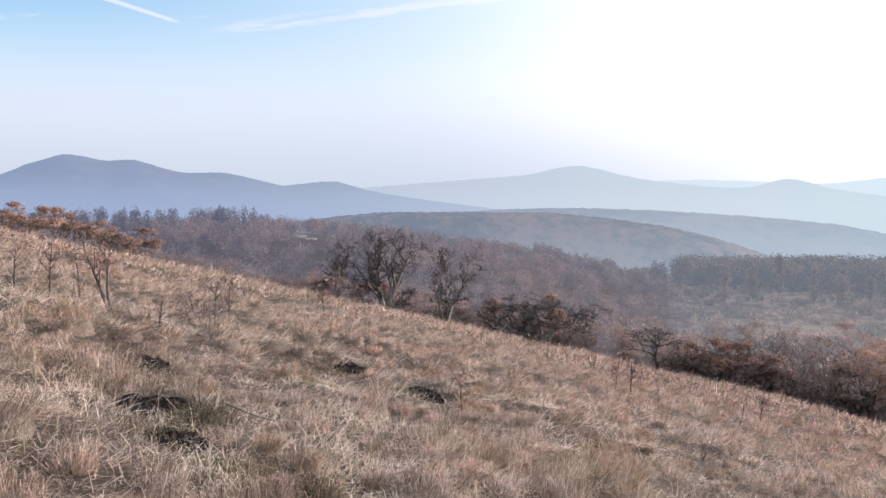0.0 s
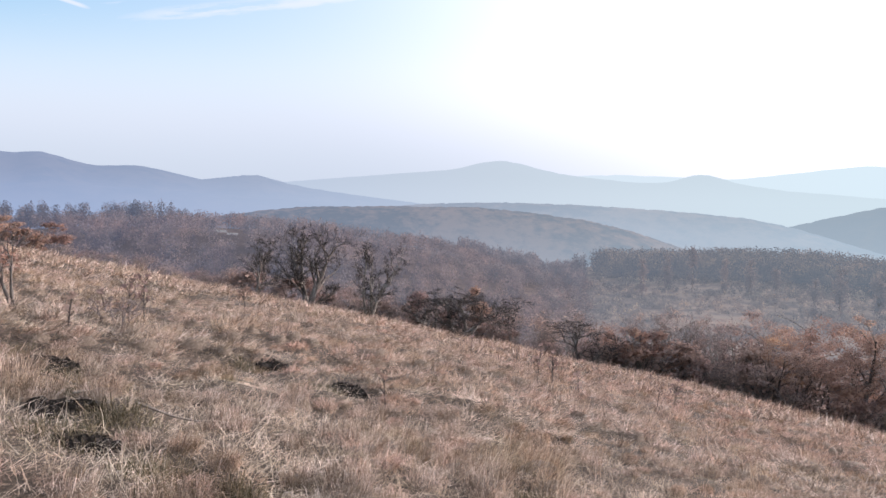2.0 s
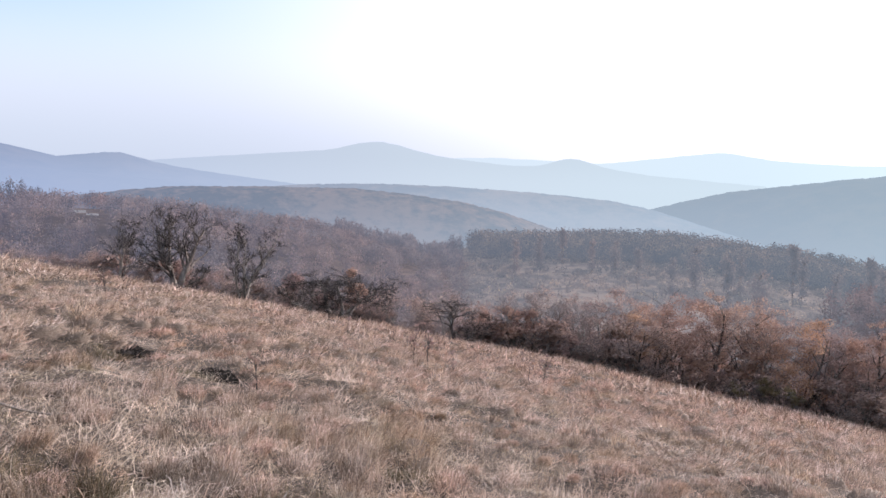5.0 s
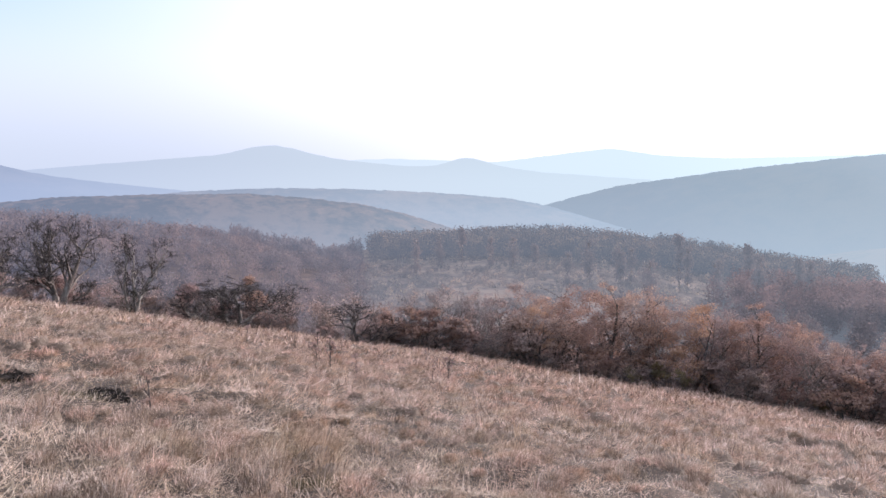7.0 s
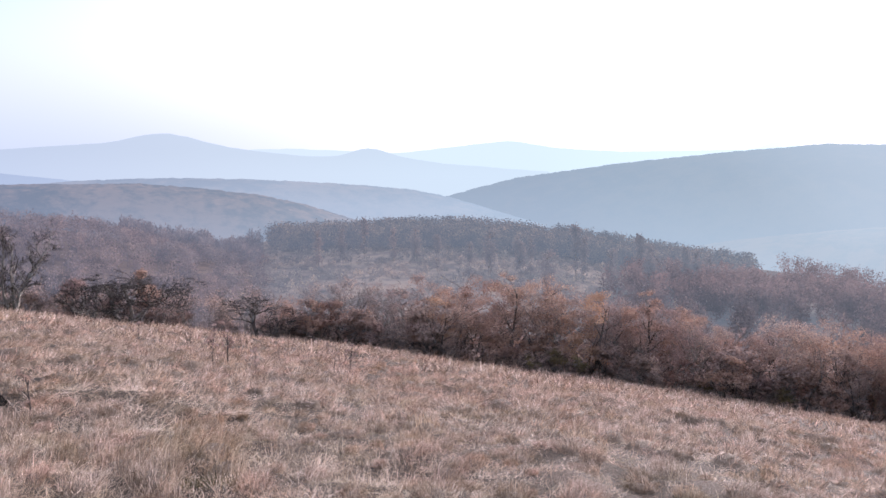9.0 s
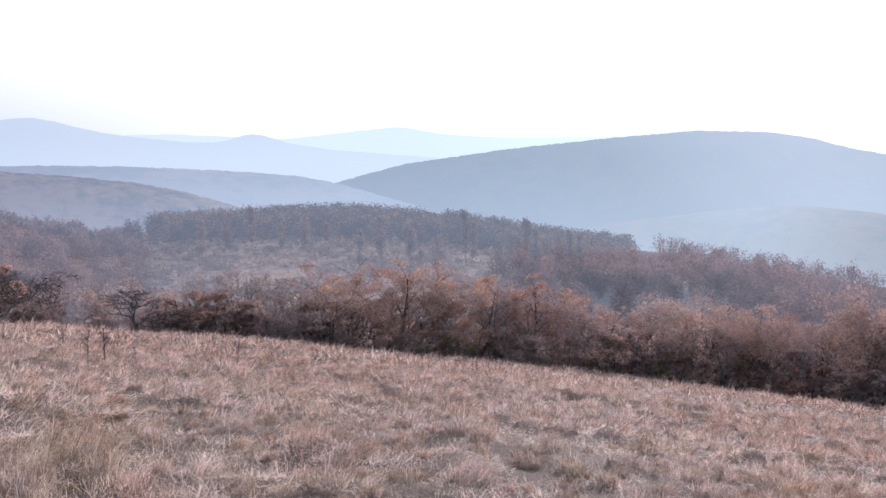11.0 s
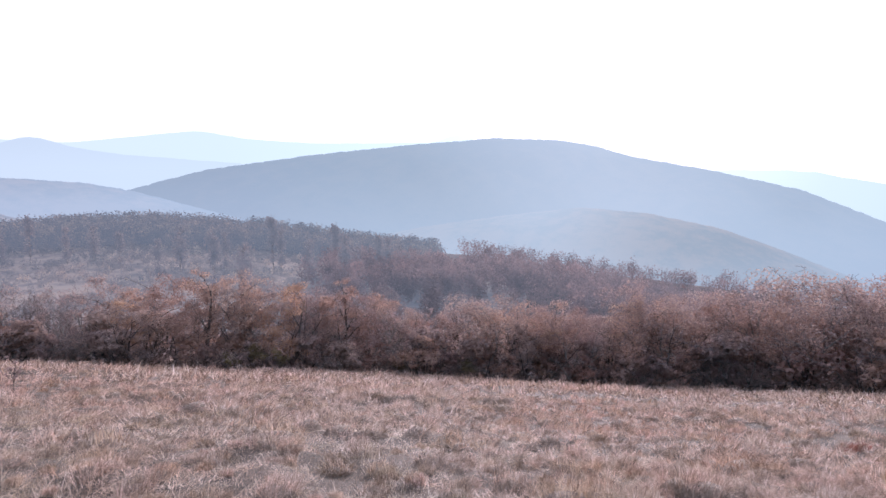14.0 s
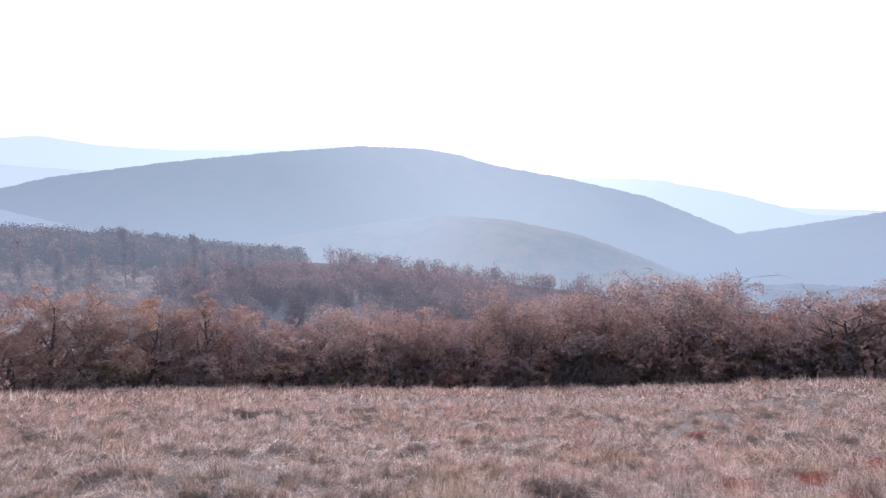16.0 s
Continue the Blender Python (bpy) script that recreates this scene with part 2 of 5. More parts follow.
BARK_DARK = bark_material("oak_bark", (0.035, 0.028, 0.024), (0.14, 0.115, 0.10))
BARK_MID = bark_material("lichened_oak_bark", (0.06, 0.048, 0.042), (0.25, 0.21, 0.18))
BARK_PALE = bark_material("weathered_pale_bark", (0.08, 0.065, 0.055), (0.33, 0.29, 0.25))
BARK_GREY = bark_material("smooth_grey_bark", (0.24, 0.21, 0.2), (0.40, 0.36, 0.34))
TWIG_DARK, n_, o_ = material("dark_oak_twigs")
surface(n_, o_, n_.ramp(n_.add("ShaderNodeNewGeometry").outputs["Random Per Island"], [(0.0, (0.03, 0.025, 0.022)), (1.0, (0.11, 0.09, 0.08))]), 0.9)
TWIG, n_, o_ = material("bare_twigs")
surface(n_, o_, n_.ramp(n_.add("ShaderNodeNewGeometry").outputs["Random Per Island"], [(0.0, (0.11, 0.088, 0.082)), (1.0, (0.28, 0.23, 0.21))]), 0.9)
LEAF_RUST = leaf_material("rust_brown_oak_leaves", [(0.0, (0.25, 0.162, 0.128)), (0.5, (0.37, 0.25, 0.195)), (0.88, (0.48, 0.335, 0.255)), (1.0, (0.60, 0.45, 0.33))])
LEAF_DULL = leaf_material("dull_brown_oak_leaves", [(0.0, (0.25, 0.188, 0.165)), (0.5, (0.37, 0.278, 0.235)), (1.0, (0.52, 0.40, 0.335))])
LEAF_GOLD = leaf_material("orange_oak_leaves", [(0.0, (0.33, 0.20, 0.13)), (0.5, (0.48, 0.31, 0.20)), (1.0, (0.60, 0.43, 0.28))])
LEAF_IVY = leaf_material("dark_ivy_leaves", [(0.0, (0.035, 0.04, 0.028)), (1.0, (0.10, 0.10, 0.07))])
LEAF_OLIVE = leaf_material("fading_olive_leaves", [(0.0, (0.09, 0.075, 0.04)), (1.0, (0.32, 0.26, 0.14))])
BROWN_STOPS = [(0.0, (0.10, 0.069, 0.06)), (0.55, (0.19, 0.132, 0.11)), (1.0, (0.32, 0.22, 0.17))]
GREY_STOPS = [(0.0, (0.09, 0.071, 0.068)), (0.6, (0.17, 0.13, 0.118)), (1.0, (0.27, 0.208, 0.18))]
# woods with a share of haze painted in as glow; the scrub has none
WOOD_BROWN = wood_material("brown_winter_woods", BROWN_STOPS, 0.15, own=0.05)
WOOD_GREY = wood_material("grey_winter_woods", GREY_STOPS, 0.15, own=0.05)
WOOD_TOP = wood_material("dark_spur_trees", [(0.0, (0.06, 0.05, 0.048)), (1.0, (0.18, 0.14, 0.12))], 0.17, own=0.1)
WOOD_BLOCK = wood_material("forest_block", [(0.0, (0.045, 0.036, 0.03)), (0.6, (0.12, 0.084, 0.056)), (1.0, (0.26, 0.168, 0.09))], 0.23, own=0.1, thin=0.05, tone=HAZE_WARMER)
WOOD_MAUVE = wood_material("mauve_woods", [(0.0, (0.12, 0.086, 0.08)), (1.0, (0.28, 0.19, 0.165))], 0.11, own=0.12, tone=HAZE_WARMER)
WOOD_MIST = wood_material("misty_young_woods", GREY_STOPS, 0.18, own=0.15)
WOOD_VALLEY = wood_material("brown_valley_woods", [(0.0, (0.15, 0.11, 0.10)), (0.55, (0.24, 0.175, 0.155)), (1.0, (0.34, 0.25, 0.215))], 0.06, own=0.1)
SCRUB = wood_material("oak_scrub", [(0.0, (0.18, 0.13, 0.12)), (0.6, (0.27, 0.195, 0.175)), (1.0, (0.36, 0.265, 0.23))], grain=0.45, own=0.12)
WOOD_SEED = wood_material("thin_brown_sprays", [(0.0, (0.125, 0.098, 0.086)), (1.0, (0.22, 0.16, 0.125))], 0.19, tone=HAZE_WARMER)
BRUSH = wood_material("pale_brush", [(0.0, (0.13, 0.115, 0.10)), (0.6, (0.22, 0.18, 0.145)), (0.9, (0.36, 0.28, 0.205)), (1.0, (0.50, 0.36, 0.21))], 0.18, tone=HAZE_WARMER)
# ground of the distance, with some haze painted in as glow
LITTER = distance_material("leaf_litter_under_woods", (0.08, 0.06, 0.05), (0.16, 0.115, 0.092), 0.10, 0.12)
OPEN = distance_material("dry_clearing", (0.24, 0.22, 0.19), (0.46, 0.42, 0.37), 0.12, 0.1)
FELLED = distance_material("felled_ground", (0.12, 0.10, 0.084), (0.30, 0.225, 0.165), 0.18, 0.12, tone=HAZE_WARMER)


# hill materials: the farther the hill, the more of it is painted haze
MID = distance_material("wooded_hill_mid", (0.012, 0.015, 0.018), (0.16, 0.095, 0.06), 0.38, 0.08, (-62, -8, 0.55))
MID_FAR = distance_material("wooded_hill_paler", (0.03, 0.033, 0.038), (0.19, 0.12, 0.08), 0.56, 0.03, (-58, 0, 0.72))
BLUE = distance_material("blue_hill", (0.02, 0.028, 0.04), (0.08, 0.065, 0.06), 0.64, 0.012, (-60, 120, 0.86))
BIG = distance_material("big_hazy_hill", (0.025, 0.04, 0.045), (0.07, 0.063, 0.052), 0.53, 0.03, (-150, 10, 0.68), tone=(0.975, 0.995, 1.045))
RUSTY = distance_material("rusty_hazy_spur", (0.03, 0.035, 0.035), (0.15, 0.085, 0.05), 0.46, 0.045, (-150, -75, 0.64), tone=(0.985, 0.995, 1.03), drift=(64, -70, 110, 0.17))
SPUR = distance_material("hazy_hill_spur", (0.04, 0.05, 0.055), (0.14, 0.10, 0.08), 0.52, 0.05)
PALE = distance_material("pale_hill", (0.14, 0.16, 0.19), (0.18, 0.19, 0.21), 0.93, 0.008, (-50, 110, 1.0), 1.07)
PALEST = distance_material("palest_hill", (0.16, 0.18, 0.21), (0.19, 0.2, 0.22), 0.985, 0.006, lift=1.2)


# ---- helpers for meshes ----
def mesh(name, verts, faces, mat, smooth=False):
    me = bpy.data.meshes.new(name)
    me.from_pydata(verts, [], faces)
    me.materials.append(mat)
    if smooth:
        me.polygons.foreach_set("use_smooth", [True] * len(me.polygons))
    me.update()
    return me


def mesh_np(name, verts, faces, mat, smooth=False):
    """A mesh from arrays: verts (n, 3) and faces (m, k)."""
    me = bpy.data.meshes.new(name)
    k = faces.shape[1]
    me.vertices.add(len(verts))
    me.vertices.foreach_set("co", np.ascontiguousarray(verts, np.float32).ravel())
    me.loops.add(faces.size)
    me.loops.foreach_set("vertex_index", np.ascontiguousarray(faces, np.int32).ravel())
    me.polygons.add(len(faces))
    me.polygons.foreach_set("loop_start", np.arange(0, faces.size, k, dtype=np.int32))
    me.materials.append(mat)
    if smooth:
        me.polygons.foreach_set("use_smooth", np.ones(len(faces), bool))
    me.update(calc_edges=True)
    return me


def part(name, me, parent, label=""):
    ob = new(name, me)
    ob.parent = parent
    return tagged(ob, label) if label else ob


def soft_noise(x, y, scale, seed):
    """Smooth value noise for arrays, -1 to 1."""
    x, y = np.asarray(x, float) / scale, np.asarray(y, float) / scale
    i, j = np.floor(x).astype(np.int64), np.floor(y).astype(np.int64)
    u, v = x - i, y - j
    u, v = u * u * (3 - 2 * u), v * v * (3 - 2 * v)

    def h(a, b):
        k = (a * 374761393 + b * 668265263 + seed * 982451653) & 0x7FFFFFFF
        k = ((k ^ (k >> 13)) * 1274126177) & 0x7FFFFFFF
        return ((k ^ (k >> 16)) & 0xFFFF) / 32767.5 - 1
    return (h(i, j) * (1 - u) + h(i + 1, j) * u) * (1 - v) + (h(i, j + 1) * (1 - u) + h(i + 1, j + 1) * u) * v


def polar(az, r):
    a = np.radians(az)
    return r * np.sin(a), r * np.cos(a)


# ---- the lie of the land ----
DOWN, FALL, CURVE = 66.0, 0.235, 0.0008


def bell(v):
    return np.exp(-v * v)


def floor_of(r):
    return -74 - 160 * np.clip((r - 420) / 1300, 0, 1)


# bare earth of shaded hollows, built as low heaps: direction, distance, size, height of the heap
BARE = [(-21.4, 8.9, 0.28, 0.07), (-20.9, 7.0, 0.3, 0.05), (-6.9, 11.1, 0.26, 0.06), (-1.45, 10.2, 0.3, 0.06), (-18.8, 6.0, 0.22, 0.04), (4.6, 5.0, 0.14, 0.04)]


def land(az, r):
    """Height of the ground: a domed meadow, a wooded spur to one side, a cut-over plateau below, and the valley."""
    az, r = np.asarray(az, float), np.asarray(r, float)
    near = np.minimum(r, 110.0)
    c = np.cos(np.radians(az - DOWN))
    dome = -FALL * c * near - CURVE * near * near
    dome = dome + np.interp(az, [70, 75, 84, 94, 110, 150], [0, 0.22, 0.62, 1.05, 1.2, 0]) * (np.minimum(near, 60.0) / 42) ** 1.5
    edge = -FALL * c - 2 * CURVE * 110.0
    dome = dome + np.clip(edge, -0.45, -0.12) * (r - near)
    spur_el = np.interp(az, [-80, -31, -14, -4.5, 1.7, 5.8, 9.1, 13, 17, 24], [-2.8, -2.9, -3.0, -3.5, -4.6, -5.0, -6.1, -6.9, -8.6, -16])
    spur = 1.6 + 270 * np.tan(np.radians(spur_el))
    deep = floor_of(r)
    spur = deep + (spur - deep) * bell(np.maximum(np.abs(r - 270) - 25, 0) / np.where(r < 270, 130.0, 150.0))
    shelf_near = np.interp(az, [0, 12, 17, 40, 50, 58, 66, 76, 90], [-62, -46, -39, -39, -39, -40, -45, -60, -76])
    shelf_far = np.interp(az, [0, 12, 17, 32, 40, 48, 53, 66, 90], [-62, -46, -36, -34.5, -39.5, -48, -51, -62, -80])
    shelf_h = shelf_near + (shelf_far - shelf_near) * np.clip((r - 230) / 130, 0, 1)
    shelf = deep + (shelf_h - deep) * bell(np.maximum(np.abs(r - 310) - 100, 0) / np.where(r < 310, 60.0, 70.0))
    far = np.maximum(np.maximum(spur, shelf), deep)
    x, y = polar(az, r)
    far = far + np.clip((r - 130) / 100, 0, 1) * (1.6 * soft_noise(x, y, 60, 3) + 0.6 * soft_noise(x, y, 17, 4))
    z = np.where(r < 95, dome, np.maximum(dome, far))
    bumps = 0.075 * soft_noise(x, y, 0.5, 1) + 0.09 * soft_noise(x, y, 1.7, 2) + 0.16 * soft_noise(x, y, 7.0, 5)
    for ba, br, size, _ in BARE:
        px, py = polar(ba, br)
        z = z - 0.03 * np.exp(-(((x - px) ** 2 + (y - py) ** 2) / (size * 0.95) ** 2) ** 2)
    return z + bumps * np.clip((r - 1.5) / 2.5, 0, 1) * np.clip((160 - r) / 60, 0, 1)


def land_xy(x, y):
    return land(np.degrees(np.arctan2(x, y)), np.hypot(x, y))


def clearing(az, r):
    """Below one inside the two openings in the woods of the spur."""
    return np.minimum(np.hypot((az + 23.0) / 1.7, (r - 252) / 30), np.hypot((az + 10.2) / 1.0, (r - 250) / 26))


def bank(az, r):
    """Below one on the bare pale banks in those openings."""
    return np.minimum(np.hypot((az + 23.0) / 1.5, (r - 262) / 8), np.hypot((az + 10.2) / 0.85, (r - 262 + 9 * (az + 10.2)) / 6))


def make_ground():
    az = np.concatenate([np.arange(-48, 112, 0.4), np.arange(112, 312, 3.0)])
    r = np.concatenate([[0.35], np.geomspace(0.7, 130, 165), np.geomspace(133, 4900, 85)])
    A, R = np.meshgrid(az, r)
    X, Y = polar(A, R)
    Z = land(A, R)
    v = np.stack([X, Y, Z], -1).reshape(-1, 3)
    n, m = len(az), len(r)
    i, j = np.meshgrid(np.arange(n), np.arange(m - 1))
    a, b = j * n + i, j * n + (i + 1) % n
    f = np.stack([a, a + n, b + n, b], -1).reshape(-1, 4)
    v = np.concatenate([v, [[0, 0, float(land(0, 0.01))]]])
    me = mesh_np("ground", v, f, SOIL, True)
    bm = bmesh.new()
    bm.from_mesh(me)
    bm.verts.ensure_lookup_table()
    for k in range(n):
        bm.faces.new((bm.verts[k], bm.verts[(k + 1) % n], bm.verts[len(v) - 1])).smooth = True
    bmesh.ops.recalc_face_normals(bm, faces=bm.faces[:])
    # the far parts take materials with haze painted in
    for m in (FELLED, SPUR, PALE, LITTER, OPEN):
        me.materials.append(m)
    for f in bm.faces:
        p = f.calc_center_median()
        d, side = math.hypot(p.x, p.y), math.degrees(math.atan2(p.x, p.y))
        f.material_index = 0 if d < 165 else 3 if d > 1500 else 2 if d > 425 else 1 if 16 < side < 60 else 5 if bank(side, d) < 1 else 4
    bm.to_mesh(me)
    bm.free()
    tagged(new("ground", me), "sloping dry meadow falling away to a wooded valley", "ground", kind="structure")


make_ground()


# ---- the hills of the distance ----
def hill(label, mat, dist, az, el, depth, tuft, step=0.15, rows=40, wavy=0.0):
    """A ridge whose skyline stands at the given elevations; it slopes to a foot before it and behind it."""
    foot = float(floor_of(dist + depth)) - 6
    step *= 1.9
    if dist > 2000:
        step, rows = step * 1.5, 24
    a = np.arange(az[0], az[-1] + step, step)
    # a smooth curve through the few elevations
    e = np.interp(a, az, el)
    k = max(3, int(1.0 / step) | 1)
    win = np.hanning(k + 2)[1:-1]
    e = np.convolve(np.pad(e, k // 2, mode="edge"), win / win.sum(), "valid")
    crest = EYE + dist * np.tan(np.radians(e))
    t = np.concatenate([np.linspace(-1, 0, rows), np.linspace(0, 1, rows // 4)[1:]])
    A, T = np.meshgrid(a, t)
    D = dist + depth * T + wavy * soft_noise(A * dist / 57, T * depth, depth * 0.5, 21)
    lift = np.cos(np.clip(np.abs(T), 0, 1) * math.pi / 2) ** 1.25
    ends = np.clip(np.minimum(A - a[0], a[-1] - A) / 1.5, 0, 1)
    H = foot + (crest[None, :] - foot) * lift * (0.3 + 0.7 * ends)
    X, Y = polar(A, D)
    H = H + lift * (1 - lift) * 0.22 * (crest[None, :] - foot) * soft_noise(X, Y, depth * 0.35, 8)
    H = H + tuft * (soft_noise(X, Y, dist * 0.0065, 9) * 0.6 + soft_noise(X, Y, dist * 0.003, 10) * 0.6)
    v = np.stack([X, Y, H], -1).reshape(-1, 3)
    n, m = len(a), len(t)
    i, j = np.meshgrid(np.arange(n - 1), np.arange(m - 1))
    q = j * n + i
    f = np.stack([q, q + 1, q + n + 1, q + n], -1).reshape(-1, 4)
    return tagged(new("backdrop_hill", mesh_np("backdrop_hill", v, f, mat, True)), label, "hill", kind="structure")


# no mist stands between these hills; their haze glows in the materials
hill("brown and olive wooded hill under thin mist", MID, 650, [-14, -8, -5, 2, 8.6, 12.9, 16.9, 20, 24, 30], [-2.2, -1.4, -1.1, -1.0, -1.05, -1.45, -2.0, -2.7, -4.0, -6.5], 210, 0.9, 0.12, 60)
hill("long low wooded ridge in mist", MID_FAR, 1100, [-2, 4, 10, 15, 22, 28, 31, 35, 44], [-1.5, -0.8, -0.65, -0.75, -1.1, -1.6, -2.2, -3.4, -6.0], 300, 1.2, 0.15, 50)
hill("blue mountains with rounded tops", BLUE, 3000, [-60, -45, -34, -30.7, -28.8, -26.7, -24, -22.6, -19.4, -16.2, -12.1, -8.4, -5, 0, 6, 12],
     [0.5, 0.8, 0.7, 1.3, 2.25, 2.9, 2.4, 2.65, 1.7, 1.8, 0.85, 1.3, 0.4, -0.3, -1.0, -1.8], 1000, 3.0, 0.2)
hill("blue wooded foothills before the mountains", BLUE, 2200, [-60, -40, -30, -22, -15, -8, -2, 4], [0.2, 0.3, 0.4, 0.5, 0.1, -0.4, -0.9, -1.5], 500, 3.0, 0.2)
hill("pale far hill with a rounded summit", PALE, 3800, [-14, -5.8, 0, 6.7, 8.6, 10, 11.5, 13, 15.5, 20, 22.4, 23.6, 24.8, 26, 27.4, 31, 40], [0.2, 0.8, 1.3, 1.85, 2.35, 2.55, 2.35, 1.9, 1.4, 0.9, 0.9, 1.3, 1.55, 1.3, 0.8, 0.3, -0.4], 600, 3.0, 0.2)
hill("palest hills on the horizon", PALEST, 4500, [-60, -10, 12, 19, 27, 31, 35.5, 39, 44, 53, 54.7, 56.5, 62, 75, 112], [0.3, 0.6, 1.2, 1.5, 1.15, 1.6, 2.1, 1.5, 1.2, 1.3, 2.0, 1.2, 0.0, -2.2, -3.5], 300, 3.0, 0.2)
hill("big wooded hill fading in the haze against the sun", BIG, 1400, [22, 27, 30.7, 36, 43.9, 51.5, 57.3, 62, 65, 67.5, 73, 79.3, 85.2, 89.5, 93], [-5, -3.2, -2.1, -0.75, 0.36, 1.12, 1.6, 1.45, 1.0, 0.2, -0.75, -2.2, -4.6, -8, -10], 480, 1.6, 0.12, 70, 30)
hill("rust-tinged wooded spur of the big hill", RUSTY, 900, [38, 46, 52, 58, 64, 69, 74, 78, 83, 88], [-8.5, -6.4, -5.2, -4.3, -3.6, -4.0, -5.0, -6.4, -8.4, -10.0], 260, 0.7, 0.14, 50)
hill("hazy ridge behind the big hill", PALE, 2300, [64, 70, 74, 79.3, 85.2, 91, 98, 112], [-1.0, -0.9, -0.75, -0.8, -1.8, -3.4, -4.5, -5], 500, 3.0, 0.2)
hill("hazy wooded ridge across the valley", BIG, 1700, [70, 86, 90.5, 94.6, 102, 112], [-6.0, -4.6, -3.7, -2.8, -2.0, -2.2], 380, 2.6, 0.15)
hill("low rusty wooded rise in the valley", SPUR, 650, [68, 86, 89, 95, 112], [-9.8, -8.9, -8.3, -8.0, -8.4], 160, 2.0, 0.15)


# ---- trees ----
def tube(points, radii, sides):
    """Rings along a bent line, as vertices and quads."""
    pts = np.array(points, float)
    d = np.gradient(pts, axis=0)
    d /= np.linalg.norm(d, axis=1, keepdims=True) + 1e-9
    ref = np.where(np.abs(d[:, 2:3]) > 0.9, [[1.0, 0, 0]], [[0, 0, 1.0]])
    u = np.cross(d, ref)
    u /= np.linalg.norm(u, axis=1, keepdims=True) + 1e-9
    w = np.cross(d, u)
    a = np.arange(sides) * 2 * math.pi / sides
    ring = u[:, None, :] * np.cos(a)[None, :, None] + w[:, None, :] * np.sin(a)[None, :, None]
    v = (pts[:, None, :] + ring * np.array(radii)[:, None, None]).reshape(-1, 3)
    n = len(pts)
    i, j = np.meshgrid(np.arange(sides), np.arange(n - 1))
    a0, b0 = j * sides + i, j * sides + (i + 1) % sides
    return v, np.stack([a0, b0, b0 + sides, a0 + sides], -1).reshape(-1, 4)


def gather(pieces):
    """Join (verts, faces) pairs."""
    vs, fs, k = [], [], 0
    for v, f in pieces:
        vs.append(v)
        fs.append(f + k)
        k += len(v)
    return np.concatenate(vs), np.concatenate(fs)


def grow(rng, height, stems, thick, reach, bend, rise, kids, low=0.25, flat=0.0, splay=(0.12, 0.5), least=0.006, leads=()):
    """The skeleton of a tree: stems fork into limbs, limbs into branches, branches into twigs. Returns bent lines with radii, by order."""
    lines = [[], [], [], []]

    def run(p, d, length, r, order):
        n = 6 if order < 2 else 4
        pts, rad = [p.copy()], [r]
        for k in range(n):
            d = d + rng.normal(0, bend * (1.3 if order else 0.7), 3) + np.array([0, 0, rise[order]])
            if flat and p[2] > height * 0.62:
                d[2] *= 1 - flat
            d = d / np.linalg.norm(d)
            p = p + d * length / n
            if p[2] < 0.15:
                p[2] = 0.15
            pts.append(p.copy())
            rad.append(max(r * (1 - 0.8 * (k + 1) / n), least))
        if order == 0:
            rad[0] = r * 1.35
        lines[order].append((pts, rad))
        if order == 3:
            return
        for c in range(kids[order]):
            f = low + (1 - low) * (c + rng.uniform(0.2, 1.0)) / kids[order] if order == 0 else rng.uniform(0.25, 1.0)
            f = min(f, 0.999) * n
            i = int(f)
            q = pts[i] + (pts[i + 1] - pts[i]) * (f - i)
            ax = (pts[i + 1] - pts[i]) / (np.linalg.norm(pts[i + 1] - pts[i]) + 1e-9)
            side = rng.normal(0, 1, 3)
            side[2] = abs(side[2]) * 0.3
            side -= ax * side.dot(ax)
            side /= np.linalg.norm(side) + 1e-9
            ang = rng.uniform(0.5, 1.15)
            run(q, ax * math.cos(ang) + side * math.sin(ang), length * reach[order] * rng.uniform(0.65, 1.15) * (1.15 - 0.45 * f / n), max(rad[i] * 0.6, 0.008), order + 1)

    for x, y, dx, dy, length, r in leads:
        d = np.array([dx, dy, 1.0])
        run(np.array([x, y, -0.25]), d / np.linalg.norm(d), length, r, 0)
    for s in range(0 if leads else stems):
        a = rng.uniform(0, 6.28)
        tilt = rng.uniform(0.05, 0.16) if stems == 1 else rng.uniform(*splay)
        off = 0.0 if stems == 1 else rng.uniform(0.03, 0.22)
        d = np.array([math.cos(a) * tilt, math.sin(a) * tilt, 1.0])
        run(np.array([math.cos(a) * off, math.sin(a) * off, -0.25]), d / np.linalg.norm(d), height * rng.uniform(0.72, 0.95), thick * (1 if stems == 1 else rng.uniform(0.6, 1)), 0)
    return lines


